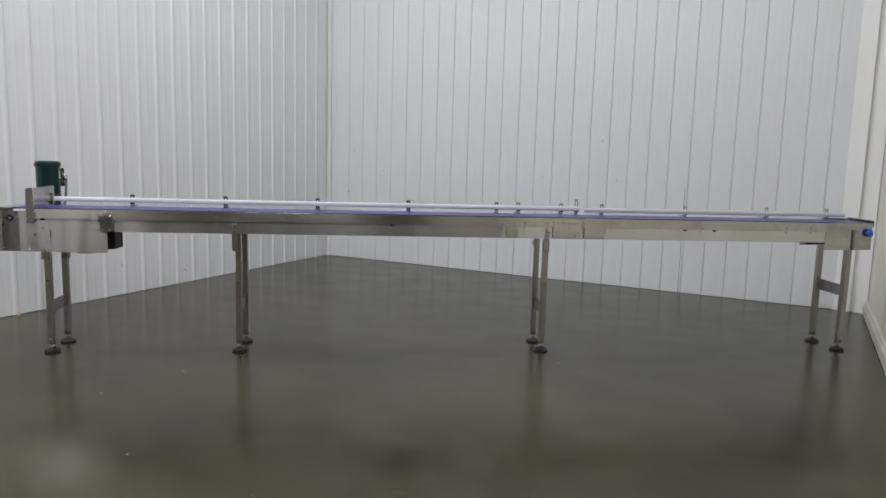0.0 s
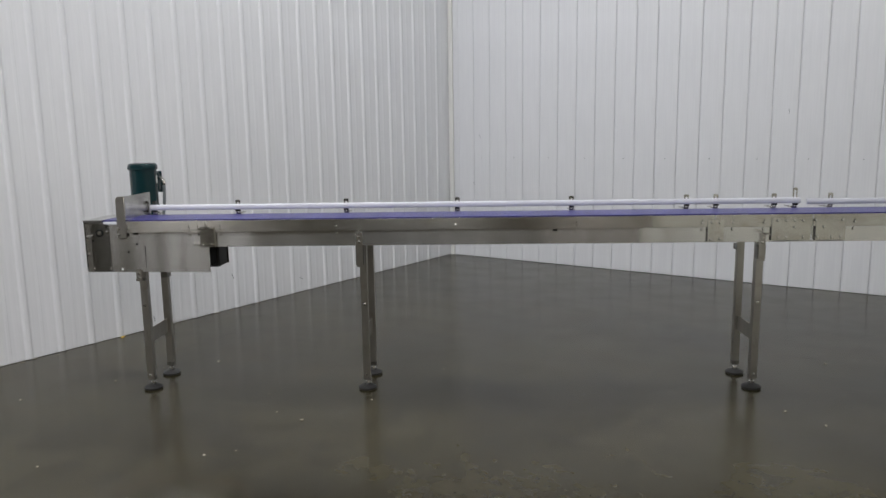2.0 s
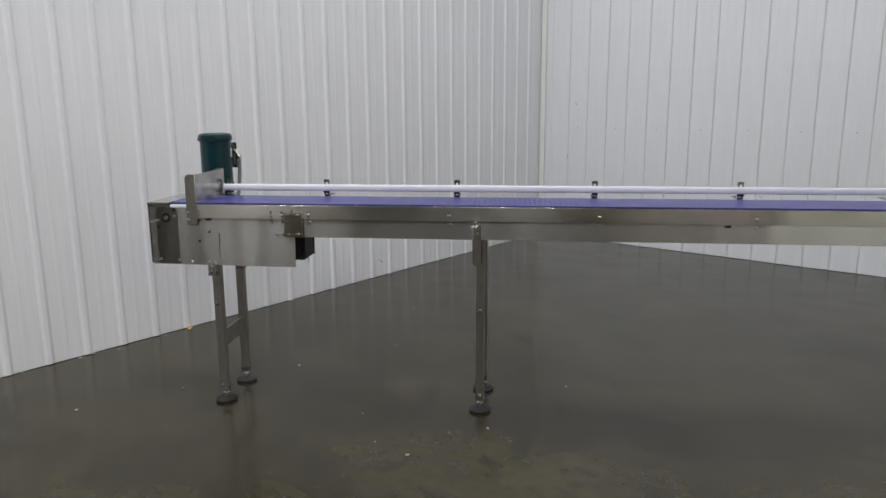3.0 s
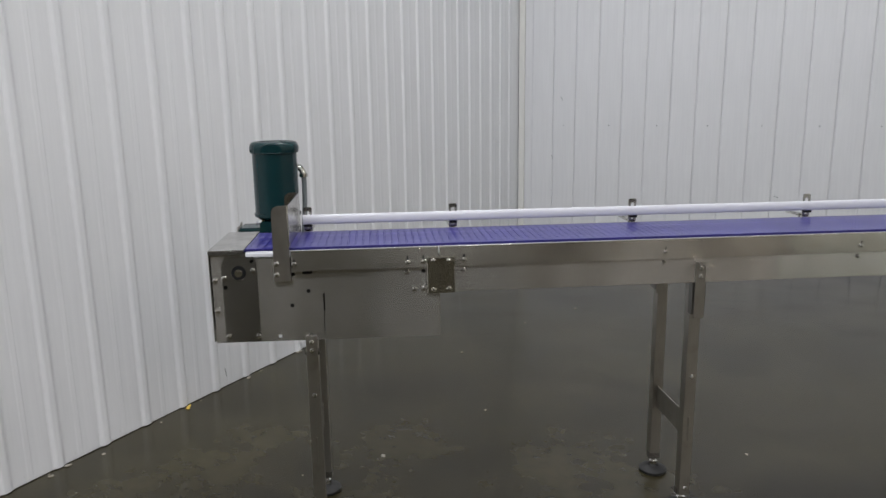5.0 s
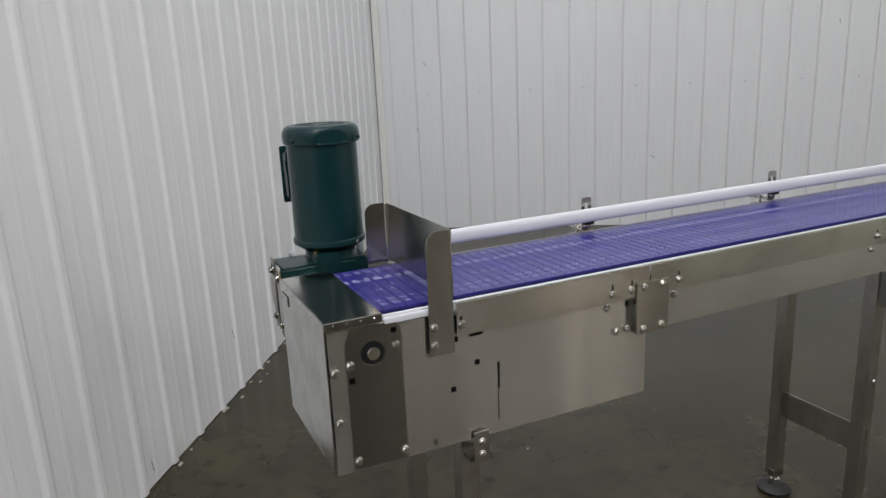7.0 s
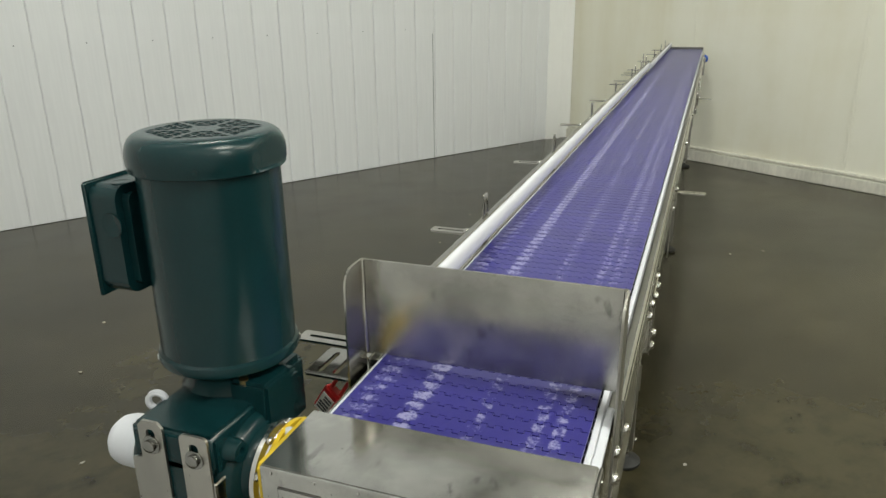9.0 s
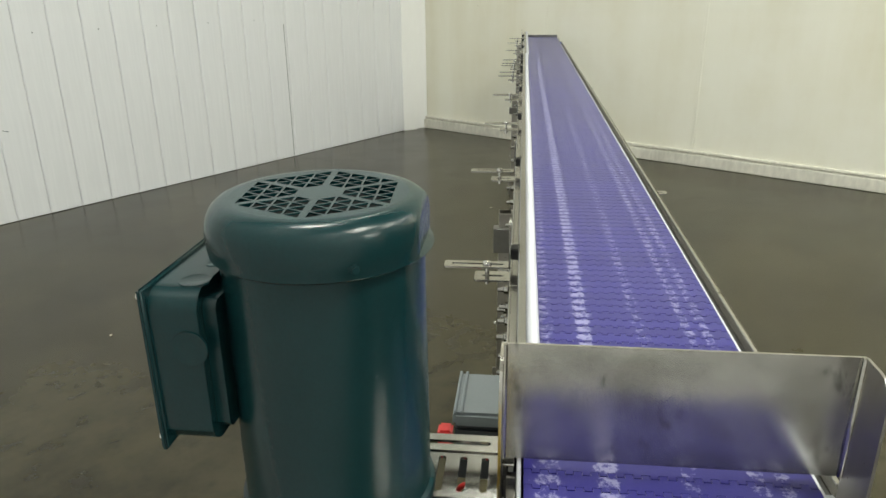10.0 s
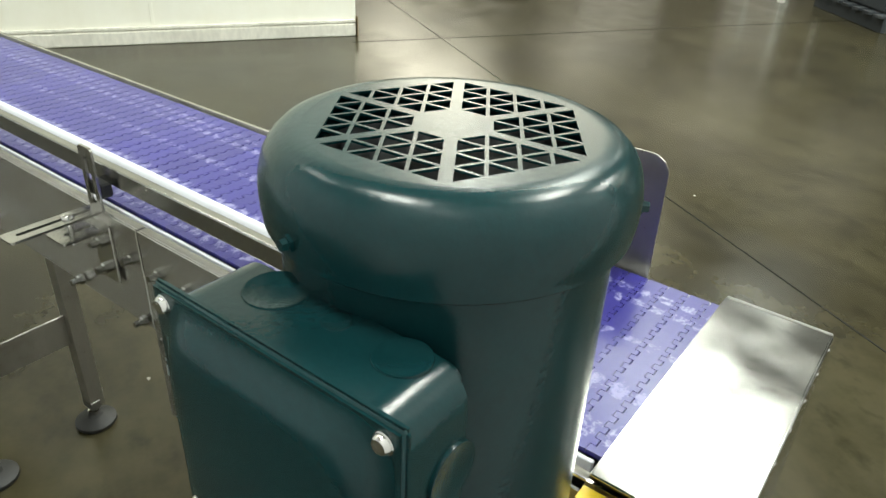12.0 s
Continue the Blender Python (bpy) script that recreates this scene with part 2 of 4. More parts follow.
def make_floor():
    """Polished grey-brown concrete: cloudy trowel marks, dull worn places, glossy rest."""
    mat, nt, bsdf = nodes_of("polished_concrete")
    v = coords(nt)
    cloud, fine = noise_node(nt, v, 0.9, 8, 0.62), noise_node(nt, v, 7, 6, 0.6)
    c = ramp(nt, cloud, 0.32, 0.70, (0.0120, 0.0106, 0.0048, 1), (0.0540, 0.0486, 0.0252, 1))
    c = mix(nt, map_range(nt, fine, 0.0, 0.40), c, (0.041, 0.0368, 0.0200, 1))
    smear = noise_node(nt, coords(nt, (0.8, 1.15, 1)), 1.5, 5, 0.56)
    c = mix(nt, ramp(nt, smear, 0.44, 0.70), c, (0.0110, 0.0098, 0.0050, 1))
    blot = noise_node(nt, v, 2.7, 5, 0.60)
    c = mix(nt, ramp(nt, blot, 0.46, 0.68, (0, 0, 0, 1), (0.45, 0.45, 0.45, 1)), c, (0.0600, 0.0515, 0.0285, 1))
    scuff = noise_node(nt, coords(nt, (3.2, 4.6, 1)), 1.9, 4, 0.58)
    c = mix(nt, ramp(nt, scuff, 0.55, 0.72, (0, 0, 0, 1), (0.75, 0.75, 0.75, 1)), c, (0.0075, 0.0068, 0.0038, 1))
    speck = noise_node(nt, v, 11, 4, 0.60)
    c = mix(nt, ramp(nt, speck, 0.46, 0.72, (0, 0, 0, 1), (0.26, 0.26, 0.26, 1)), c, (0.0640, 0.0560, 0.0320, 1))
    c = mix(nt, ramp(nt, speck, 0.30, 0.46, (0.30, 0.30, 0.30, 1), (0, 0, 0, 1)), c, (0.0080, 0.0072, 0.0040, 1))
    grit = noise_node(nt, v, 55, 3, 0.5)
    nt.links.new(mix(nt, map_range(nt, grit, 0.0, 0.35), c, (0.046, 0.038, 0.021, 1)), bsdf.inputs["Base Color"])
    gloss = noise_node(nt, coords(nt, (1.0, 1.2, 1)), 3.2, 4, 0.58)
    nt.links.new(map_range(nt, ramp(nt, gloss, 0.30, 0.70), 0.170, 0.255), bsdf.inputs["Roughness"])
    bsdf.inputs["Specular IOR Level"].default_value = 0.30
    bump(nt, bsdf, noise_node(nt, v, 5.0, 3), 0.025, 0.006)
    return mat


def make_belt():
    """Violet-blue moulded plastic, chafed to whitish flakes on each row in lanes where goods have run."""
    mat, nt, bsdf = nodes_of("violet_belt_plastic")

    def calc(kind, a, b):
        m = nt.nodes.new("ShaderNodeMath")
        m.operation = kind
        for k, v in enumerate((a, b)):
            if isinstance(v, (int, float)):
                m.inputs[k].default_value = v
            else:
                nt.links.new(v, m.inputs[k])
        return m.outputs[0]

    info = nt.nodes.new("ShaderNodeObjectInfo")
    tex = nt.nodes.new("ShaderNodeTexCoord")
    sep = nt.nodes.new("ShaderNodeSeparateXYZ")
    nt.links.new(tex.outputs["Object"], sep.inputs[0])
    own = nt.nodes.new("ShaderNodeCombineXYZ")
    nt.links.new(sep.outputs["X"], own.inputs["X"])
    nt.links.new(sep.outputs["Y"], own.inputs["Y"])
    nt.links.new(calc("MULTIPLY", info.outputs["Random"], 37.0), own.inputs["Z"])
    wear = noise_node(nt, own.outputs[0], 120, 5, 0.70)
    fine = noise_node(nt, own.outputs[0], 420, 3, 0.6)
    tone = mix(nt, info.outputs["Random"], (0.0205, 0.0178, 0.152, 1), (0.0268, 0.0235, 0.193, 1))
    tone = mix(nt, map_range(nt, fine, 0.0, 0.22), tone, (0.070, 0.062, 0.27, 1))
    total = 0.0
    for centre, width, gain in ((0.246, 0.019, 0.76), (0.192, 0.0140, 0.92), (0.121, 0.011, 0.70), (0.062, 0.010, 0.78), (0.040, 0.010, 0.76)):
        away = calc("ABSOLUTE", calc("SUBTRACT", sep.outputs["Y"], centre), 0)
        m = nt.nodes.new("ShaderNodeMapRange")
        m.inputs["From Min"].default_value, m.inputs["From Max"].default_value = 0.45 * width, 1.25 * width
        m.inputs["To Min"].default_value, m.inputs["To Max"].default_value = gain, 0.0
        nt.links.new(away, m.inputs["Value"])
        total = calc("ADD", total, m.outputs["Result"])
    mid = nt.nodes.new("ShaderNodeMapRange")
    mid.inputs["From Min"].default_value, mid.inputs["From Max"].default_value = 0.0045, 0.0100
    mid.inputs["To Min"].default_value, mid.inputs["To Max"].default_value = 1.0, 0.58
    nt.links.new(calc("ABSOLUTE", sep.outputs["X"], 0), mid.inputs["Value"])
    lane = calc("MULTIPLY", total, mid.outputs["Result"])
    flake = ramp(nt, calc("ADD", calc("ADD", calc("MULTIPLY", lane, 0.42), wear), calc("MULTIPLY", fine, 0.18)), 0.86, 1.02)
    nt.links.new(mix(nt, calc("MULTIPLY", flake, 0.52), tone, (0.44, 0.43, 0.64, 1)), bsdf.inputs["Base Color"])
    nt.links.new(map_range(nt, flake, 0.29, 0.5), bsdf.inputs["Roughness"])
    bsdf.inputs["Specular IOR Level"].default_value = 0.46
    bump(nt, bsdf, wear, 0.10)
    return mat


LINER, CREAM, FLOOR, BELT = make_liner(), make_cream(), make_floor(), make_belt()


# ---- mesh helpers ----
def mesh_of(name, bm, mat, smooth=False):
    bmesh.ops.recalc_face_normals(bm, faces=bm.faces)
    me = bpy.data.meshes.new(name)
    bm.to_mesh(me)
    bm.free()
    me.materials.append(mat)
    if smooth:
        for p in me.polygons:
            p.use_smooth = True
        me.set_sharp_from_angle(angle=radians(38))
    return me


def part(name, bm, mat, parent, label="", smooth=False, at=None, kind=""):
    me = bm if isinstance(bm, bpy.types.Mesh) else mesh_of(name, bm, mat, smooth)
    ob = new(name, me)
    ob.parent = parent
    if at is not None:
        ob.matrix_basis = at
    return tagged(ob, label, kind=kind)


def thing(name, label, category, at=None, group=""):
    ob = new(name)
    ob.empty_display_size = 0.1
    if at is not None:
        ob.matrix_basis = at
    return tagged(ob, label, category, group)


def box(x0, x1, y0, y1, z0, z1, bevel=0.001, segs=1, bm=None):
    own = bmesh.new()
    bmesh.ops.create_cube(own, size=1)
    for v in own.verts:
        v.co = ((x0 + x1) / 2 + v.co.x * (x1 - x0), (y0 + y1) / 2 + v.co.y * (y1 - y0), (z0 + z1) / 2 + v.co.z * (z1 - z0))
    if bevel:
        bmesh.ops.bevel(own, geom=own.edges[:], offset=bevel, segments=segs, affect="EDGES")
    return join(bm, own)


def join(bm, own, m=None):
    if m is not None:
        bmesh.ops.transform(own, matrix=m, verts=own.verts)
    if bm is None:
        return own
    tmp = bpy.data.meshes.new("tmp")
    own.to_mesh(tmp)
    own.free()
    bm.from_mesh(tmp)
    bpy.data.meshes.remove(tmp)
    return bm


def lathe(profile, segs=48, m=None, bm=None):
    """Turns (radius, height) pairs round z."""
    own = bmesh.new()
    rings = []
    for r, z in profile:
        if r < 1e-6:
            rings.append([own.verts.new((0, 0, z))])
        else:
            rings.append([own.verts.new((r * math.cos(2 * math.pi * i / segs), r * math.sin(2 * math.pi * i / segs), z)) for i in range(segs)])
    for a, b in zip(rings, rings[1:]):
        for i in range(segs):
            j = (i + 1) % segs
            loop = [a[i % len(a)], a[j % len(a)], b[j % len(b)], b[i % len(b)]]
            keep = []
            for v in loop:
                if v not in keep:
                    keep.append(v)
            if len(keep) > 2:
                own.faces.new(keep)
    return join(bm, own, m)


def plate(outer, holes, thick, m=None, bm=None):
    """A flat plate in x, y from 0 to thick in z, with holes through it."""
    own = bmesh.new()
    for loop in [outer] + holes:
        vs = [own.verts.new((x, y, 0)) for x, y in loop]
        for a, b in zip(vs, vs[1:] + vs[:1]):
            own.edges.new((a, b))
    bmesh.ops.triangle_fill(own, use_beauty=True, use_dissolve=False, edges=own.edges[:], normal=(0, 0, 1))
    made = bmesh.ops.extrude_face_region(own, geom=own.faces[:])
    bmesh.ops.translate(own, vec=(0, 0, thick), verts=[g for g in made["geom"] if isinstance(g, bmesh.types.BMVert)])
    return join(bm, own, m)


def rect(x0, x1, y0, y1, r=0.0, n=4):
    if r <= 0:
        return [(x0, y0), (x1, y0), (x1, y1), (x0, y1)]
    out = []
    for cx, cy, a0 in ((x1 - r, y0 + r, -90), (x1 - r, y1 - r, 0), (x0 + r, y1 - r, 90), (x0 + r, y0 + r, 180)):
        for i in range(n + 1):
            a = radians(a0 + 90 * i / n)
            out.append((cx + r * math.cos(a), cy + r * math.sin(a)))
    return out


def disc(cx, cy, r, n=20):
    return [(cx + r * math.cos(2 * math.pi * i / n), cy + r * math.sin(2 * math.pi * i / n)) for i in range(n)]


# plates drawn in (x, z) facing -y: local x stays, local y becomes z, thickness grows to +y
XZ = Matrix(((1, 0, 0, 0), (0, 0, 1, 0), (0, 1, 0, 0), (0, 0, 0, 1)))
# plates drawn in (y, z): thickness grows to +x
YZ = Matrix(((0, 0, 1, 0), (1, 0, 0, 0), (0, 1, 0, 0), (0, 0, 0, 1)))


def xz_plate(outer, holes, y0, thick, bm=None):
    return plate(outer, holes, thick, Matrix.Translation((0, y0, 0)) @ XZ, bm)


def yz_plate(outer, holes, x0, thick, bm=None):
    return plate(outer, holes, thick, Matrix.Translation((x0, 0, 0)) @ YZ, bm)


# ---- the setting ----
def in_room(name, bm, mat, label="", kind="structure", category=""):
    ob = new(name, mesh_of(name, bm, mat))
    ob.matrix_world = ROOM
    return tagged(ob, label, category, kind=kind)


floor = in_room("floor", box(-0.4, HALL_U + 0.2, -HALL_V - 0.2, 0.3, -0.2, 0.0, 0), FLOOR,
                "polished grey-brown concrete floor with cloudy stains", category="floor")
ceiling = in_room("ceiling", box(-0.4, HALL_U + 0.2, -HALL_V - 0.2, 0.3, CEILING_Z, CEILING_Z + 0.2, 0), CEILING, "plain pale hall ceiling", category="ceiling")
wall_left = in_room("wall_left", box(WALL_LEFT_U - 0.16, WALL_LEFT_U - 0.006, -HALL_V, 0.15, 0.0, CEILING_Z, 0), LINER,
                    "white ribbed metal liner wall beside the motor", category="wall")
wall_back = in_room("wall_back", box(WALL_LEFT_U - 0.004, WALL_CREAM_U, -0.038, 0.15, 0.0, CEILING_Z, 0), LINER,
                    "white ribbed metal liner wall behind the conveyor", category="wall")
wall_cream = in_room("wall_cream", box(WALL_CREAM_U, WALL_CREAM_U + 0.15, -CREAM_END_V, 0.0, 0.0, CEILING_Z, 0.004), CREAM,
                     "yellowed cream partition wall with faint brown runs", category="wall")
# unseen closing walls: the far one pale, the others dark, for the reflections
in_room("wall_far", box(HALL_U, HALL_U + 0.15, -HALL_V, 0.15, 0, CEILING_Z, 0), HALL_PALE, "plain far wall out of view, made pale to brighten floor reflections", category="wall")
in_room("wall_front", box(-0.2, HALL_U, -HALL_V - 0.15, -HALL_V, 0, CEILING_Z, 0), HALL_GREY, "plain grey wall out of view, added to close the hall", category="wall")
in_room("wall_side", box(WALL_CREAM_U + 0.154, HALL_U, 0.0, 0.15, 0, CEILING_Z, 0), HALL_GREY, "plain grey wall out of view, added beyond the partition", category="wall")

# added white panels, out of view, for bright bands reflected in steel and floor
for u0, u1 in ((3.0, 5.0), (11.7, 14.0), (16.0, 18.4), (21.5, 26.6)):
    in_room("reflection_panel", box(u0, u1, -HALL_V + 0.002, -HALL_V + 0.05, {3.0: 0.0, 11.7: 3.0}.get(u0, 1.2), CEILING_Z - 0.4, 0.004), LINER, "plain white panel out of view, added to reflect in steel and floor", category="wall")

# kerb along the cream wall, a drip line above it, joints in the wall
kerb = in_room("baseboard", box(WALL_CREAM_U - 0.035, WALL_CREAM_U - 0.002, -CREAM_END_V + 0.01, -0.02, 0.0, 0.090, 0.006, 2), KERB,
               "dirty white kerb along the foot of the wall", category="kerb")
in_room("trim", box(WALL_CREAM_U - 0.022, WALL_CREAM_U - 0.002, -CREAM_END_V + 0.01, -0.02, 0.096, 0.116, 0.003), KERB,
        "narrow white strip over the kerb", category="trim")
in_room("trim", box(WALL_CREAM_U - 0.040, WALL_CREAM_U + 0.10, -CREAM_END_V - 0.010, -CREAM_END_V - 0.002, 0.0, 0.135, 0.003), GRIME, "brown dirty foot of the partition's end", category="trim")
for seam_v in (1.45, 2.80, 4.16):
    in_room("trim", box(WALL_CREAM_U - 0.006, WALL_CREAM_U - 0.001, -seam_v - 0.012, -seam_v + 0.012, 0.13, CEILING_Z, 0.002), CREAM,
            "flat cover strip over a wall joint", category="trim")
# corner post between the ribbed wall and the cream wall
for u0, u1, v0, v1 in ((5.625, 5.757, 0.056, 0.110), (5.763, 5.892, 0.058, 0.125)):
    fold = plate([(u0, -0.046), (u1, -0.046), (u1, -v1), (u0, -v0)], [], CEILING_Z)
    in_room("trim", fold, POST_WHITE, "bright white folded corner flashing beside the cream wall", category="trim")
# inside corner flashing between the two ribbed walls
in_room("trim", box(WALL_LEFT_U + 0.002, WALL_LEFT_U + 0.055, -0.066, -0.046, 0.0, CEILING_Z, 0.002), WHITE_TRIM, "narrow white corner flashing", category="trim")

# thin proud strip, grey in place of the shade at a sheet's lapped edge
in_room("trim", box(4.2435, 4.2475, -0.0525, -0.047, 0.004, 1.06, 0), BOX_GREY, "grey strip for the shaded edge of a lapped liner sheet", category="wall joint")

# saw-cut joints in the floor
in_room("trim", box(-0.05, HALL_U, -6.2025, -6.1975, -0.004, 0.0015, 0), CAVITY, "dark filled saw cut in the concrete", category="floor joint")
in_room("trim", box(5.678, 5.682, -HALL_V, -5.50, -0.004, 0.0015, 0), CAVITY, "dark filled saw cut in the concrete", category="floor joint")

# ---- the conveyor ----
conveyor = thing("conveyor", "long stainless steel belt conveyor with violet plastic belt on slim legs", "conveyor", pose(0, -0.004, 0, 0, 0, 0.37))
WIDTH = 0.286          # outside of the side frames
TAIL_X = 5.80


def bolt_mesh():
    bm = lathe([(0.0074, 0.0), (0.0074, 0.0010), (0.0066, 0.0014), (0.0064, 0.0030), (0.0048, 0.0050), (0.0, 0.0058)], 16)
    return mesh_of("bolt", bm, BOLT, True)


BOLT_MESH = bolt_mesh()
NEAR, FAR = pose(0, 0, 0, 90), pose(0, 0, 0, -90)


def bolt(parent, x, y, z, turn=NEAR):
    return part("bolt", BOLT_MESH, None, parent, at=Matrix.Translation((x, y, z)) @ turn)


def nut_mesh():
    return mesh_of("nut", lathe([(0.0, 0.016), (0.004, 0.016), (0.004, 0.007), (0.0068, 0.006), (0.0068, 0.0), (0.0, 0.0)], 6), STEEL_DULL)


NUT_MESH = nut_mesh()

# drive side plate towards the camera, with its holes and slits
near_holes = [rect(x - 0.005, x + 0.005, z - 0.005, z + 0.005) for x, z in
              ((0.038, 0.824), (0.115, 0.898), (0.221, 0.764), (0.228, 0.856), (0.269, 0.805), (0.182, 0.673), (0.269, 0.672), (0.600, 0.852))]
near_holes += [rect(0.254, 0.282, 0.855, 0.864, 0.004), rect(0.3095, 0.3140, 0.744, 0.796), rect(0.3090, 0.3110, 0.678, 0.740), disc(0.077, 0.865, 0.0206, 24)]
plate_outline = [(0.002, 0.660), (0.648, 0.655), (0.648, 0.868), (0.228, 0.868), (0.205, 0.907), (0.100, 0.907), (0.098, 0.921), (0.002, 0.921)]
part("drive_side_plate", xz_plate(plate_outline, near_holes, 0.0, 0.003), SHEET, conveyor, "stainless side plate with square holes")
part("drive_side_plate", xz_plate(plate_outline, [disc(0.077, 0.865, 0.0206, 24)], WIDTH - 0.003, 0.003), STEEL, conveyor)
bearing_outline = [(0.030, 0.664), (0.128, 0.661), (0.128, 0.896), (0.119, 0.9135), (0.042, 0.9135), (0.030, 0.892)]
part("bearing_plate", xz_plate(bearing_outline, [disc(0.077, 0.865, 0.0215, 24), rect(0.033, 0.043, 0.819, 0.829), rect(0.110, 0.120, 0.893, 0.903)], -0.0026, 0.0025), STEEL_DIM, conveyor, "bearing plate with a square hole, darkened for its dim reflection")
part("shaft", lathe([(0, -0.007), (0.0105, -0.007), (0.0120, -0.005), (0.0120, 0.34), (0, 0.34)], 24, Matrix.Translation((0.077, 0, 0.865)) @ pose(0, 0, 0, -90)), BOLT, conveyor, "bright drive shaft end", True)
part("bearing", lathe([(0.0122, -0.0022), (0.0195, -0.0032), (0.0203, -0.001), (0.0203, 0.02), (0.0122, 0.02)], 28, Matrix.Translation((0.077, 0, 0.865)) @ pose(0, 0, 0, -90)), CAVITY, conveyor, "black bearing insert", True)
part("shaft_seal", lathe([(0.0123, 0.0), (0.0123, 0.0010), (0.0180, 0.0010), (0.0186, 0.0)], 28, Matrix.Translation((0.077, -0.0036, 0.865)) @ NEAR), CAVITY, conveyor, "black seal round the shaft", True)
for x, z in ((0.036, 0.851), (0.117, 0.871), (0.010, 0.844), (0.011, 0.755), (0.038, 0.679), (0.122, 0.677)):
    bolt(conveyor, x, -0.003, z)

# solid dark block that gives the housing's holes a shaded inside
part("drive_shade_block", box(0.012, 0.640, 0.008, 0.276, 0.680, 0.898, 0.002), CAVITY, conveyor, "near-black block in place of the shade inside the drive housing")
# folded cover over the drive end
cover = xz_plate([(0.0, 0.914), (0.092, 0.916), (0.094, 0.930), (0.0, 0.930)], [], -0.0052, 0.002)
cover = box(-0.002, 0.096, -0.0045, WIDTH + 0.002, 0.9285, 0.9315, 0.0012, 2, cover)
cover = box(-0.004, -0.001, -0.0035, WIDTH + 0.002, 0.664, 0.931, 0.001, 1, cover)
part("end_cover", cover, STEEL_GRIMY, conveyor, "folded stainless cover over the drive end")
cover_plate = part("cover_plate", box(-0.0052, -0.0042, 0.226, 0.270, 0.892, 0.913, 0.0004), STEEL_DARK, conveyor, "small plate with a dark rim on the cover")
part("plate_face", box(-0.0060, -0.0054, 0.2272, 0.2688, 0.8932, 0.9118, 0.0003), STEEL_GRIMY, cover_plate)
for y in (0.231, 0.265):
    part("rivet", BOLT_MESH, None, cover_plate, at=Matrix.Translation((-0.0060, y, 0.9025)) @ pose(0, 0, 0, 0, -90) @ Matrix.Scale(0.22, 4))
for i in range(7):
    part("rivet", BOLT_MESH, None, conveyor, at=Matrix.Translation((-0.0035, 0.012 + i * 0.044, 0.926)) @ pose(0, 0, 0, 0, -90) @ Matrix.Scale(0.28, 4))

guard = [(0.0112, 0.77), (0.050, 0.77), (0.098, 0.895), (0.098, 0.9190), (0.0150, 0.9190), (0.0112, 0.914)]
part("yellow_guard", xz_plate(guard, [], WIDTH + 0.0025, 0.0135), YELLOW, conveyor, "yellow painted guard plate beside the gearbox")
part("plug", lathe([(0, 0.014), (0.005, 0.012), (0.0078, 0.006), (0.008, 0.0), (0, 0.0)], 16, Matrix.Translation((0.074, WIDTH + 0.0160, 0.914)) @ FAR @ Matrix.Scale(0.75, 4)), RAIL_WHITE, conveyor, "white plastic plug", True)

# the shade on the cover's side fold is put into this lip's dark colour
part("cover_lip", box(-0.003, 0.095, -0.0088, -0.0056, 0.9185, 0.9322, 0.0012), STEEL_DARK, conveyor, "folded lip of the cover, coloured dark for its shade")
for i in range(4):
    part("rivet", BOLT_MESH, None, conveyor, at=Matrix.Translation((0.012 + i * 0.023, -0.0089, 0.9262)) @ NEAR @ Matrix.Scale(0.28, 4))

# end stop plate standing across the belt
STOP_X = 0.222
flange = [(0.176, 0.838), (0.222, 0.838), (0.222, 1.054), (0.198, 1.054)] + [(0.198 - 0.020 * math.sin(radians(a)), 1.034 + 0.020 * math.cos(radians(a))) for a in (20, 45, 70, 90)]
part("stop_plate", yz_plate([(-0.0085, 0.937), (WIDTH + 0.004, 0.937), (WIDTH + 0.004, 1.054), (-0.0085, 1.054)], [], STOP_X, 0.0025), STEEL_STOP, conveyor, "upright stainless stop plate across the belt")
part("stop_flange", xz_plate(flange, [], -0.0100, 0.0025), STEEL_LEG, conveyor)
part("stop_flange", xz_plate([(x, max(z, 0.87)) for x, z in flange], [], WIDTH + 0.0015, 0.0025), STEEL_V, conveyor)
for y in (-0.0070, WIDTH + 0.0010):
    part("stop_fold", lathe([(0, 0.938), (0.0032, 0.938), (0.0032, 1.051), (0.002, 1.0535), (0, 1.054)], 16, Matrix.Translation((STOP_X - 0.0008, y, 0))), STEEL_V, conveyor, "rounded bright fold", True)
for x, z in ((0.185, 0.889), (0.184, 0.857)):
    bolt(conveyor, x, -0.0102, z)
bolt(conveyor, 0.234, -0.014, 0.887)

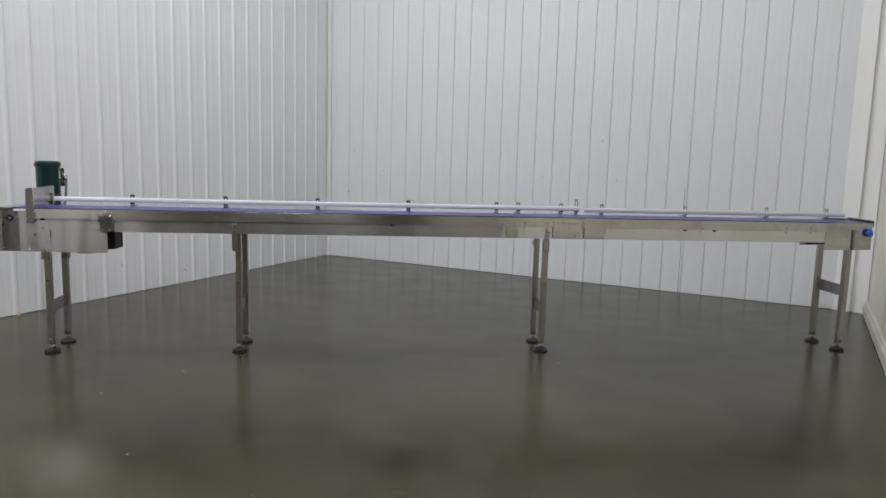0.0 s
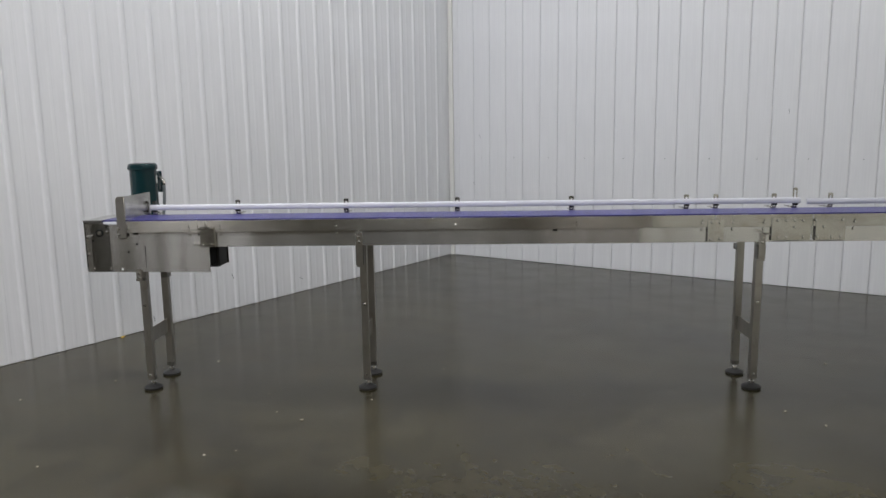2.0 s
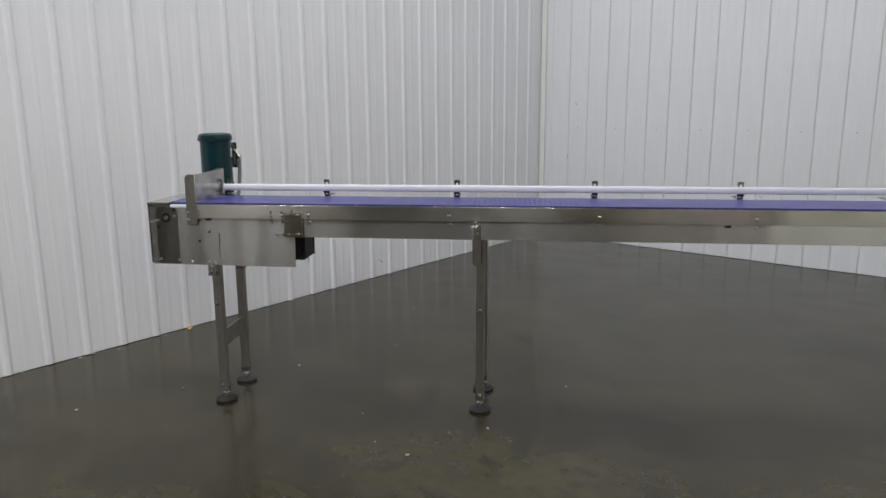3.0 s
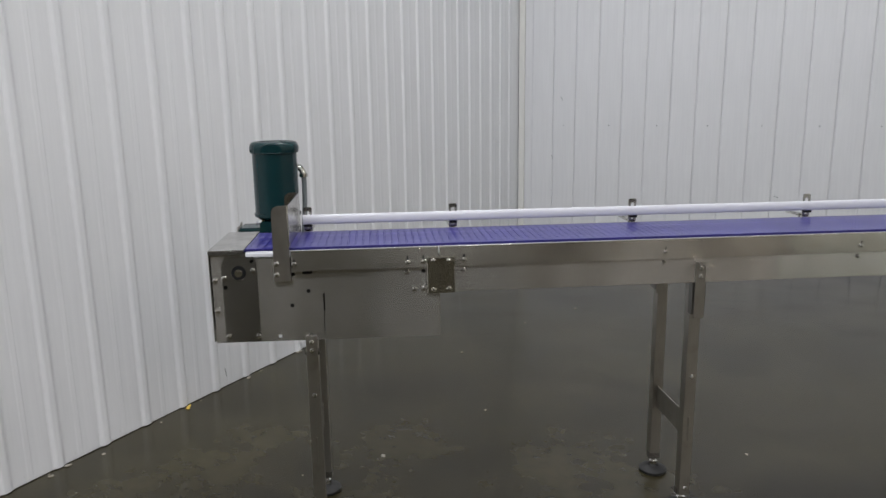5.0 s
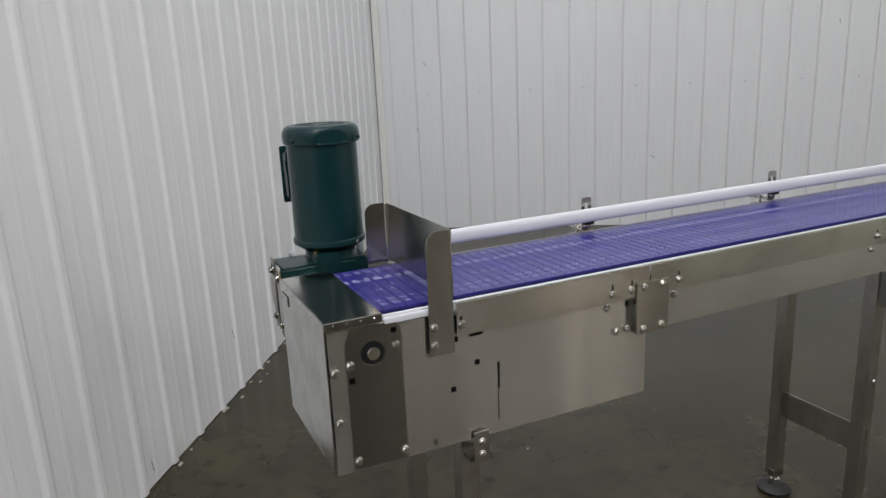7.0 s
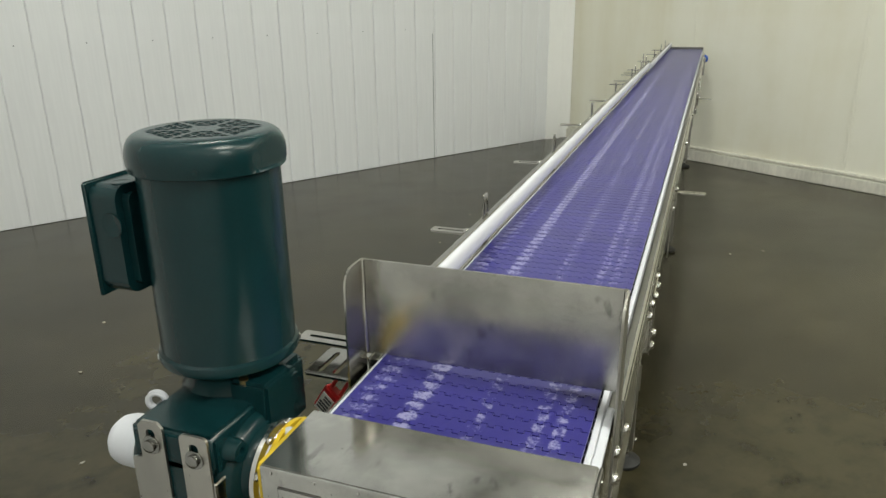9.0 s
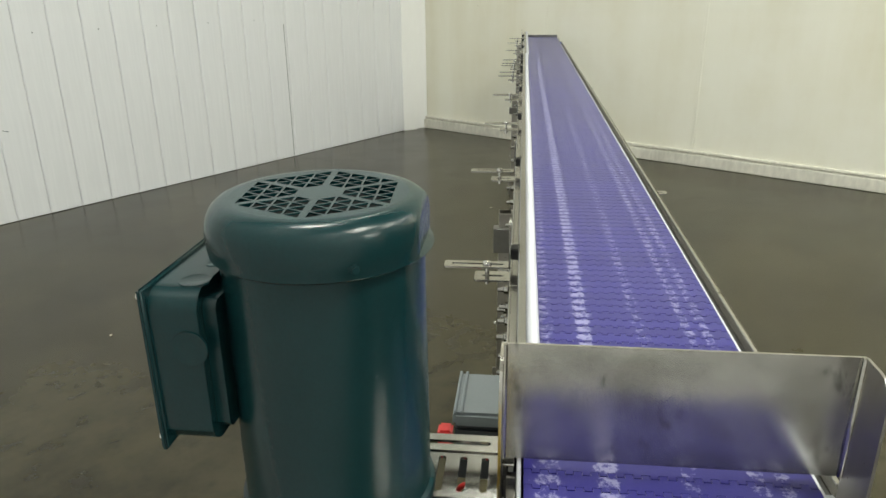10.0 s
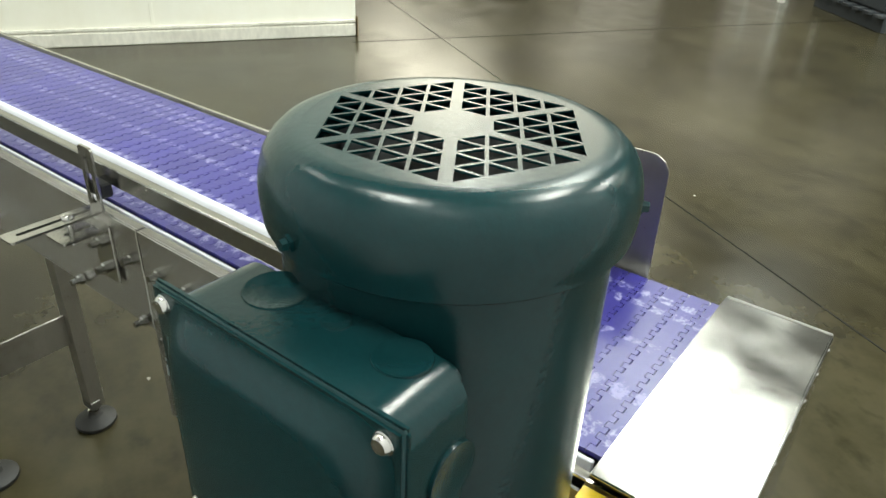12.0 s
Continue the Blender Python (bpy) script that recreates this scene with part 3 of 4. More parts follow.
# side frames: upper rail proud of the lower web, in sections
for side, y_rail, y_web, step in (("near", -0.014, -0.0028, 1), ("far", WIDTH, WIDTH - 0.0032, -1)):
    for x0, x1 in ((0.226, 0.643), (0.646, 3.222), (3.225, 3.700), (3.703, 5.440)):
        rail = box(x0, x1, min(y_rail, y_rail + 0.003), max(y_rail, y_rail + 0.003), 0.866, 0.926, 0.0008)
        inner = -0.0135 if side == "near" else WIDTH - 0.010
        rail = box(x0, x1, inner, inner + (0.006 if side == "near" else 0.010), 0.9235, 0.926, 0.0006, 1, rail)
        part("frame_rail", rail, STEEL, conveyor)
        if x1 > 0.7:
            web = box(max(x0, 0.651), x1, y_web, y_web + 0.003, 0.788, 0.8655, 0.0008)
            web = box(max(x0, 0.651), x1, 0.004 if side == "near" else WIDTH - 0.024, 0.024 if side == "near" else WIDTH - 0.004, 0.788, 0.7905, 0.0006, 1, web)
            part("frame_web", web, SHEET, conveyor)
    # tail end housing
    tail = xz_plate([(5.443, 0.736), (5.79, 0.741), (5.79, 0.930), (5.443, 0.926)], [], y_web if side == "near" else WIDTH - 0.003, 0.003)
    part("tail_side_plate", tail, STEEL, conveyor)
    strip_y = 0.0050 if side == "near" else WIDTH - 0.0165
    part("wear_strip", box(0.10, 5.78, strip_y, strip_y + (0.0065 if side == "near" else 0.004), 0.9055, 0.9232 if side == "near" else 0.9268, 0.0008), RAIL_WHITE, conveyor, "white plastic wear strip")
part("frame_ledge", box(0.098, 0.226, 0.2738, 0.2828, 0.9155, 0.9185, 0.0006), STEEL, conveyor)
# near ledge coloured dark for the shade in the gap beside the belt
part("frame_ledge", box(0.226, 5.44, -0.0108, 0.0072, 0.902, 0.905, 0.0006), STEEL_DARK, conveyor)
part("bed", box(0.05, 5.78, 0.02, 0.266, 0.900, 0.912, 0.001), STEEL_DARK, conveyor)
part("tail_stop", yz_plate([(0.004, 0.905), (0.282, 0.905), (0.282, 0.946), (0.004, 0.946)], [], TAIL_X, 0.004), STEEL_DARK, conveyor, "dark steel lip at the tail end")
part("tail_cap", box(5.60, 5.80, 0.262, 0.284, 0.930, 0.938, 0.001), STEEL_DARK, conveyor)
part("tail_knob", lathe([(0, 0.0), (0.012, 0.0), (0.014, 0.012), (0.026, 0.014), (0.030, 0.022), (0.027, 0.032), (0.014, 0.040), (0, 0.041)], 20, Matrix.Translation((5.752, 0.002, 0.858)) @ pose(0, 0, 0, 80, 0, 20)), BLUE, conveyor, "blue plastic knob", True)

for x0, x1 in ((0.651, 0.687), (3.189, 3.263), (3.503, 3.687), (3.718, 3.857)):
    part("splice_packer", box(x0, x1, -0.0140, -0.0032, 0.798, 0.8655, 0.0008), STEEL_V, conveyor)
part("splice_packer", box(0.6103, 0.6507, -0.0140, -0.0004, 0.791, 0.8655, 0.0008), STEEL_V, conveyor)
# splice plates on the near side
part("splice_plate", box(0.610, 0.690, -0.0172, -0.0142, 0.789, 0.895, 0.001), STEEL_V, conveyor, "dull steel splice plate")
part("splice_plate", box(3.186, 3.266, -0.0172, -0.0142, 0.792, 0.905, 0.001), STEEL_V, conveyor, "dull steel splice plate")
part("splice_plate", box(3.500, 3.690, -0.0172, -0.0142, 0.796, 0.910, 0.001), STEEL, conveyor)
part("splice_plate", box(3.715, 3.860, -0.0172, -0.0142, 0.796, 0.910, 0.001), STEEL, conveyor)
part("splice_lip", box(3.515, 3.640, -0.022, -0.0145, 0.793, 0.7955, 0.0008), STEEL_DARK, conveyor)
part("splice_lip", box(3.720, 3.850, -0.022, -0.0145, 0.793, 0.7955, 0.0008), STEEL_DARK, conveyor)
for x, z in ((0.554, 0.882), (0.600, 0.883), (0.551, 0.852), (0.573, 0.800), (0.600, 0.801), (0.717, 0.885), (0.715, 0.851)):
    bolt(conveyor, x, -0.014 if z > 0.866 else -0.003, z)
for x, z in ((0.628, 0.885), (0.673, 0.885), (0.628, 0.799), (0.672, 0.801), (3.204, 0.891), (3.245, 0.890), (3.202, 0.805), (3.246, 0.807),
             (3.528, 0.897), (3.569, 0.897), (3.611, 0.897), (3.652, 0.897), (3.612, 0.863), (3.714, 0.897), (3.754, 0.863), (3.842, 0.897),
             (3.533, 0.813), (3.574, 0.813), (3.656, 0.813), (3.725, 0.813), (3.793, 0.813), (3.837, 0.813)):
    bolt(conveyor, x, -0.0172, z)
for x in (1.316, 1.927, 2.535, 3.159, 3.311, 3.463, 3.904, 4.53, 5.15, 5.33):
    for z in (0.888, 0.853):
        bolt(conveyor, x, -0.014 if z > 0.866 else -0.003, z)
for x in (0.234, 0.554, 0.600, 0.717, 1.316, 1.927, 2.535, 3.159, 3.311, 3.463, 3.904):
    part("bolt_slot", box(x - 0.0022, x + 0.0022, -0.0146, -0.0130, 0.884, 0.902, 0.0006), CAVITY, conveyor, "dark upright slot behind a bolt")
for x in (0.909, 1.136, 1.174, 1.361, 1.75, 2.05, 2.269, 2.43, 2.676, 2.95, 4.2, 4.75, 5.0):
    part("stud", BOLT_MESH, None, conveyor, at=Matrix.Translation((x, 0.0, 0.806)) @ NEAR @ Matrix.Scale(0.45, 4))
for x in (2.429, 4.42, 4.63):
    part("slot_plug", box(x - 0.012, x + 0.012, -0.0036, -0.0020, 0.852, 0.862, 0.0006), CAVITY, conveyor, "dark slot in the frame")

part("wear_strip", box(0.099, 0.219, -0.004, 0.0046, 0.9095, 0.9200, 0.0015, 2), RAIL_WHITE, conveyor, "white plastic wear strip")

# ---- guide rail and its brackets, on the far side ----
RAIL_Y, RAIL_Z = 0.262, 0.970
for x0, x1, z, y in ((0.236, 3.755, RAIL_Z, RAIL_Y), (3.785, 5.755, RAIL_Z - 0.006, RAIL_Y - 0.006)):
    oval = [(y - 0.003 + 0.0080 * math.cos(radians(a)), z + 0.0155 * math.sin(radians(a))) for a in range(0, 360, 12)]
    part("guide_rail", yz_plate(oval, [], x0, x1 - x0), RAIL_WHITE, conveyor, "white plastic guide rail", True)
    part("rail_channel", yz_plate(rect(y + 0.0040, y + 0.0150, z - 0.0115, z + 0.0115, 0.002, 2), [], x0 + 0.01, x1 - x0 - 0.02), STEEL_DULL, conveyor, "steel channel that backs the rail")


def slotted(length, width, slot):
    """A strap along local y with rounded ends and one slot."""
    h = width / 2
    return plate(rect(-h, h, 0, length, 0.005), [rect(-slot / 2, slot / 2, 0.010, length - 0.012, slot / 2 - 0.0003, 3)], 0.003)


upright_bm = join(None, slotted(0.078, 0.026, 0.0105), Matrix.Translation((0, 0.2885, 0.927)) @ XZ)
upright_bm = join(upright_bm, slotted(0.104, 0.026, 0.006), Matrix.Translation((0, 0.2885, 0.928)))
BRACKET_MESH = mesh_of("guide_bracket", upright_bm, BRACKET)
tall_bm = join(None, slotted(0.108, 0.024, 0.012), Matrix.Translation((0, 0.2885, 0.927)) @ XZ)
tall_bm = join(tall_bm, slotted(0.104, 0.026, 0.006), Matrix.Translation((0, 0.2885, 0.928)))
TALL_MESH = mesh_of("guide_bracket", tall_bm, BRACKET)
TAB_MESH = mesh_of("support_tab", box(-0.019, 0.019, WIDTH + 0.003, WIDTH + 0.006, 0.835, 0.9115, 0.0008, 1,
                                      join(None, slotted(0.056, 0.038, 0.007), Matrix.Translation((0, WIDTH + 0.003, 0.9085)))), BRACKET)
CLAMP_MESH = mesh_of("rail_clamp", box(-0.0125, 0.0125, 0.2735, 0.2882, 0.943, 0.961, 0.002), BLACK)
POST_MESH = mesh_of("clamp_post", lathe([(0, 0.898), (0.0035, 0.898), (0.0035, 0.903), (0.0065, 0.903), (0.0065, 0.908), (0.0035, 0.908), (0.0035, 0.931), (0.0075, 0.9313), (0.0066, 0.9345), (0.004, 0.936), (0, 0.9363)], 12, Matrix.Translation((0, 0.325, 0))), BOLT, True)
for n, x in enumerate((0.249, 0.717, 1.320, 1.931, 2.550, 3.166, 3.322, 3.630, 3.740, 3.927, 4.548, 5.167, 5.633)):
    at = Matrix.Translation((x, 0, 0))
    bracket = part("guide_bracket", TALL_MESH if n == 8 else BRACKET_MESH, None, conveyor, "L-shaped slotted stainless rail bracket", at=at)
    part("rail_clamp", CLAMP_MESH, None, bracket)
    if n:
        part("clamp_post", POST_MESH, None, bracket)
        part("support_tab", TAB_MESH, None, bracket)
        for z in (0.888, 0.853):
            part("nut", NUT_MESH, None, bracket, at=Matrix.Translation((0, WIDTH + 0.006, z)) @ FAR)
tab = plate(rect(0.198, 0.268, WIDTH + 0.004, 0.362, 0.005), [rect(0.206, 0.258, y, y + 0.0075, 0.0035, 3) for y in (0.300, 0.321, 0.342)], 0.003, Matrix.Translation((0, 0, 0.905)))
part("slotted_tab", tab, STEEL_DULL, conveyor, "stainless tab with three slots")
for x in (0.56, 0.61, 0.66, 0.80, 1.05, 1.62):
    for z in (0.885, 0.80):
        part("nut", NUT_MESH, None, conveyor, at=Matrix.Translation((x, WIDTH + 0.002, z)) @ FAR)
part("near_tab", join(None, slotted(0.07, 0.026, 0.007), Matrix.Translation((1.426, -0.085, 0.852))), STEEL, conveyor, "slotted stainless tab at a leg")
part("near_tab", join(None, slotted(0.07, 0.026, 0.007), Matrix.Translation((3.463, -0.085, 0.834))), STEEL, conveyor, "slotted stainless tab at a leg")

# ---- legs ----
def leg_profile(sign, z0, z1):
    """A rectangular tube, its outer face at the given side."""
    w, d, t = 0.018, 0.036, 0.003
    y0, y1 = (0.0, d) if sign < 0 else (-d, 0.0)
    return plate(rect(-w, w, y0, y1, 0.002, 2), [rect(-w + t, w - t, y0 + t, y1 - t)], z1 - z0, Matrix.Translation((0, 0, z0)))


PAD_MESH = mesh_of("foot_pad", lathe([(0, 0), (0.045, 0), (0.048, 0.004), (0.048, 0.012), (0.039, 0.018), (0.018, 0.024), (0.012, 0.034), (0, 0.034)], 28), BLACK, True)
STEM_MESH = mesh_of("foot_stem", lathe([(0, 0.03), (0.014, 0.03), (0.014, 0.040), (0.0065, 0.041), (0.0065, 0.10), (0, 0.10)], 12), BOLT, True)
SOCKET_MESH = mesh_of("leg_socket", box(-0.02, 0.02, -0.012, 0.012, 0.052, 0.075, 0.001), STEEL_DARK)
for n, (x, top) in enumerate(((0.266, 0.700), (1.442, 0.790), (3.472, 0.790), (5.628, 0.880))):
    for sign, y_foot in ((-1, 0.063), (1, 0.305)):
        y_web = y_foot - 0.024 if sign < 0 else y_foot + 0.024
        x_leg = x + 0.034 if n == 3 and sign < 0 else x
        leg = part("leg", leg_profile(sign, 0.058, top), STEEL_LEG, conveyor, "upright stainless tube leg", at=Matrix.Translation((x_leg, y_web, 0)))
        off = y_foot - y_web
        part("foot_pad", PAD_MESH, None, leg, "round black rubber foot", at=Matrix.Translation((0, off, 0)))
        part("foot_stem", STEM_MESH, None, leg, at=Matrix.Translation((0, off, 0)))
        part("leg_socket", SOCKET_MESH, None, leg, at=Matrix.Translation((0, off, 0)))
        for z in (0.085, 0.47):
            part("bolt", BOLT_MESH, None, leg, at=Matrix.Translation((0, -0.003 if sign < 0 else 0.003, z)) @ (NEAR if sign < 0 else FAR))
    low = 0.40 if n == 3 else 0.252
    x_brace = x + 0.017 if n == 3 else x
    brace = box(x_brace - 0.002, x_brace + 0.002, 0.034, 0.340, low, low + 0.081, 0.0008)
    part("leg_brace", brace, STEEL_LEG, conveyor, "flat stainless bar between the two legs")
for x, z0, z1 in ((0.270, 0.610, 0.672), (1.432, 0.676, 0.852), (3.463, 0.690, 0.832)):
    for y in (-0.0065, WIDTH + 0.0005):
        part("leg_bracket", box(x - 0.016, x + 0.016, y, y + 0.003, z0, z1, 0.001), STEEL_LEG, conveyor, "narrow stainless leg bracket")
    for z in (z1 - 0.020, z1 - 0.045):
        bolt(conveyor, x, -0.0066, z)
    part("leg_spacer", box(x - 0.021, x + 0.021, 0.001, 0.026, z0 + 0.01, z1 - 0.06, 0.001), STEEL_DARK, conveyor)
    part("leg_spacer", box(x - 0.017, x + 0.017, WIDTH + 0.004, WIDTH + 0.056, z0 + 0.01, z1 - 0.10, 0.001), STEEL_DARK, conveyor)
part("leg_head_plate", box(5.49, 5.665, 0.270, 0.352, 0.744, 0.752, 0.002), BLACK, conveyor, "dark plate at the head of the tail leg")
part("leg_bracket", box(5.646, 5.678, -0.0200, -0.0045, 0.742, 0.878, 0.001), STEEL_LEG, conveyor, "upright stainless tail leg bracket")
part("leg_sleeve", box(5.645, 5.679, 0.030, 0.0385, 0.17, 0.735, 0.001), STEEL_LEG, conveyor, "outer sleeve of the adjustable tail leg")
for z in (0.865, 0.84):
    bolt(conveyor, 5.662, -0.0202, z)

# ---- gear motor on the far side of the drive end ----
MX, MY = 0.135, 0.412
motor = thing("gear_motor", "dark teal upright electric motor on a worm gearbox", "motor", pose(MX, MY, 0))
part("motor_body", lathe([(0, 0.952), (0.058, 0.952), (0.066, 0.957), (0.0757, 0.964), (0.0767, 0.970), (0.0757, 0.974), (0.0727, 0.976), (0.0722, 1.184), (0, 1.184)], 72), TEAL, motor, smooth=True)

# fan cover: turned shell with a grille of triangular holes in its flat top
PAINTED_BOLT = mesh_of("screw", lathe([(0.0085, 0.0), (0.0085, 0.003), (0.006, 0.0035), (0.0055, 0.009), (0, 0.0095)], 6), TEAL, True)
CAP_Z = 1.210
cover_bm = lathe([(r * 1.03, z) for r, z in ((0.0705, 1.174), (0.0752, 1.1730), (0.0764, 1.1742), (0.0764, 1.1765), (0.0772, 1.1800), (0.0775, 1.188), (0.0770, 1.1935), (0.0755, 1.1990), (0.0728, 1.2040), (0.0692, 1.2075), (0.0660, 1.2091), (0.0630, 1.2098), (0.0595, CAP_Z))], 96)
facet = Vector((math.cos(radians(271)), math.sin(radians(271)), 0))
for v in cover_bm.verts:
    over = v.co.dot(facet) - 0.0726
    if over > 0 and v.co.z > 1.1755:
        v.co -= facet * over
fan_cover = part("fan_cover", cover_bm, TEAL, motor, "rounded teal fan cover with pierced top", True)
holes = []
unit, rows = 0.0140, 4
for sector in range(6):
    a0 = radians(60 * sector + 4)
    e1, e2 = Vector((math.cos(a0), math.sin(a0))), Vector((math.cos(a0 + math.pi / 3), math.sin(a0 + math.pi / 3)))
    shift = (e1 + e2).normalized() * 0.0036
    for row in range(1, rows):
        for k in range(row + 1):
            down = [(row - k, k), (row - k + 1, k), (row - k, k + 1)]
            tris = [down]
            if k < row:
                tris.append([(row - k, k), (row - k, k + 1), (row - k - 1, k + 1)])
            for tri in tris:
                pts = [e1 * unit * i + e2 * unit * j + shift for i, j in tri]
                mid = sum(pts, Vector((0, 0))) / 3
                holes.append([tuple(mid + (p - mid) * 0.80) for p in pts])
part("grille", plate(disc(0, 0, 0.0615, 96), holes, 0.0010, Matrix.Translation((0, 0, CAP_Z - 0.0010))), TEAL, fan_cover, "flat grille of triangular holes")
part("fan", lathe([(0, CAP_Z - 0.015), (0.030, CAP_Z - 0.015), (0.056, CAP_Z - 0.015), (0.066, CAP_Z - 0.020), (0.068, CAP_Z - 0.025), (0, CAP_Z - 0.025)], 40), CAVITY, motor, "black fan behind the grille", True)
for a in (209, 80, 325):
    m = pose(0, 0, 1.1815, 0, 0, a) @ pose(0.0795, 0, 0, 0, 90) @ Matrix.Scale(0.45, 4)
    part("screw", PAINTED_BOLT, None, motor, at=m)
for a in (136, 303, 50):
    part("screw", BOLT_MESH, None, motor, at=pose(0, 0, 0.968, 0, 0, a) @ pose(0.0745, 0, 0, 0, 90) @ Matrix.Scale(0.6, 4))
part("drain_plug", lathe([(0, 0), (0.005, 0), (0.005, 0.006), (0, 0.006)], 10, pose(-0.043, -0.046, 0.9475)), BRASS, motor, "small brass plug")

def dished(rings, bm):
    """A pressed panel: rounded outlines in x and z, each at its own depth in y."""
    loops = [[bm.verts.new((x, y, z)) for x, z in outline] for outline, y in rings]
    for p, q in zip(loops, loops[1:]):
        for k in range(len(p)):
            bm.faces.new((p[k], p[k - 1], q[k - 1], q[k]))
    bm.faces.new(loops[-1])
    bmesh.ops.recalc_face_normals(bm, faces=bm.faces[:])
    return bm


# terminal box on the side away from the belt
JX0, JX1, JZ0, JZ1 = -0.067, 0.060, 1.037, 1.161
shell = xz_plate(rect(JX0 + 0.004, JX1 - 0.004, JZ0 + 0.004, JZ1 - 0.003, 0.016, 8), [], 0.0610, 0.0425)
rim = [e for e in shell.edges if all(v.co.y < 0.0611 for v in e.verts) and len(e.link_faces) == 2 and any(abs(f.normal.y) < 0.5 for f in e.link_faces)]
bmesh.ops.bevel(shell, geom=rim, offset=0.009, segments=4, affect="EDGES")
part("terminal_box", shell, TEAL, motor, "teal terminal box", True)
part("box_neck", box(-0.040, 0.034, 0.045, 0.0600, 1.050, 1.140, 0.006, 2), TEAL, motor)
lid = box(JX0, JX1, 0.1035, 0.1085, JZ0, JZ1, 0.0020, 3)
lid = dished([(rect(JX0 + k, JX1 - k, JZ0 + k, JZ1 - k, 0.016, 6), y) for k, y in ((0.0035, 0.1070), (0.0035, 0.1087), (0.0075, 0.1096), (0.0110, 0.1118), (0.0145, 0.1146), (0.0185, 0.1162), (0.0240, 0.1168))], lid)
box_lid = part("box_lid", lid, TEAL, motor, "flat teal lid held by four screws", True)
for x in (JX0 + 0.008, JX1 - 0.008):
    for z in (JZ0 + 0.008, JZ1 - 0.008):
        part("screw", BOLT_MESH, None, box_lid, at=Matrix.Translation((x, 0.1085, z)) @ FAR @ Matrix.Scale(0.58, 4))
for x, r in ((-0.041, 0.0110), (-0.010, 0.0058), (0.022, 0.0135)):
    part("knockout", lathe([(0, 0.0003), (r - 0.0012, 0.0003), (r - 0.0008, 0.00045), (r - 0.0002, 0.00045), (r, 0.0), (r, -0.001), (0, -0.001)], 24, Matrix.Translation((x, 0.079, JZ1 - 0.003))), TEAL, motor, smooth=True)
part("knockout", lathe([(0, 0.0003), (0.0118, 0.0003), (0.0122, 0.00045), (0.0128, 0.00045), (0.013, 0.0), (0.013, -0.001), (0, -0.001)], 24, Matrix.Translation((JX0 + 0.003, 0.078, 1.118)) @ pose(0, 0, 0, 0, -90)), TEAL, motor, smooth=True)

# rating label, conduit elbow and flexible conduit
label = bmesh.new()
rows_v = []
for a in range(0, 41, 8):
    c, d = math.cos(radians(a)), math.sin(radians(a))
    rows_v.append([label.verts.new((r * c, r * d, z)) for r, z in ((0.0725, 1.095), (0.0735, 1.095), (0.0735, 1.140), (0.0725, 1.140))])
for p, q in zip(rows_v, rows_v[1:]):
    for k in range(4):
        label.faces.new((p[k], p[(k + 1) % 4], q[(k + 1) % 4], q[k]))
part("rating_label", label, LABEL, motor, "white printed rating label")


def tube(points, radius, segs=14):
    """A bent round tube through the points."""
    bm = bmesh.new()
    pts = [Vector(p) for p in points]
    rings = []
    for k, p in enumerate(pts):
        d = (pts[min(k + 1, len(pts) - 1)] - pts[max(k - 1, 0)]).normalized()
        x = d.orthogonal().normalized() if not rings else (rings[-1][1] - d * rings[-1][1].dot(d)).normalized()
        y = d.cross(x)
        rings.append(([bm.verts.new(p + (x * math.cos(6.28319 * i / segs) + y * math.sin(6.28319 * i / segs)) * radius) for i in range(segs)], x))
    for (a, _), (b, _) in zip(rings, rings[1:]):
        for i in range(segs):
            bm.faces.new((a[i], a[(i + 1) % segs], b[(i + 1) % segs], b[i]))
    bm.faces.new(rings[0][0][::-1])
    bm.faces.new(rings[-1][0])
    return bm


def bend(a, b, c, n=10):
    """Points on a smooth curve from a to c that leans towards b."""
    a, b, c = Vector(a), Vector(b), Vector(c)
    return [a.lerp(b, i / n).lerp(b.lerp(c, i / n), i / n) for i in range(n + 1)]


part("conduit_elbow", tube(bend((0.042, 0.078, 1.120), (0.082, 0.078, 1.124), (0.084, 0.074, 1.088)), 0.011), BOLT, motor, "bright metal conduit elbow", True)
part("elbow_nut", lathe([(0, 0), (0.0145, 0), (0.0145, 0.012), (0, 0.012)], 8, pose(0.084, 0.074, 1.082)), BOLT, motor)
part("conduit", tube(bend((0.084, 0.074, 1.090), (0.088, 0.070, 0.98), (0.075, 0.030, 0.86)) + bend((0.075, 0.028, 0.855), (0.074, 0.0, 0.640), (0.250, -0.190, 0.625)) + bend((0.255, -0.194, 0.625), (0.40, -0.226, 0.622), (0.430, -0.226, 0.680)), 0.0085), BOX_GREY, motor, "grey flexible conduit", True)

# worm gearbox: shaft axis across the belt, 50 mm towards the end of the frame
SX, SZ = 0.077 - MX, 0.865
gearbox = part("gearbox", box(-0.1235, -0.010, -0.030, 0.034, 0.792, 0.900, 0.004, 2), TEAL, motor, "cast teal worm gearbox", True)
part("top_casting", box(-0.1235, 0.040, -0.062, 0.040, 0.884, 0.931, 0.006, 3), TEAL, gearbox, smooth=True)
part("neck", lathe([(0.0, 0.922), (0.058, 0.922), (0.056, 0.931), (0.0535, 0.936), (0.0535, 0.948), (0.060, 0.953), (0, 0.953)], 40), TEAL, gearbox, smooth=True)
part("input_flange", box(-0.050, 0.002, -0.077, -0.030, 0.884, 0.9525, 0.004, 2), TEAL, gearbox, smooth=True)
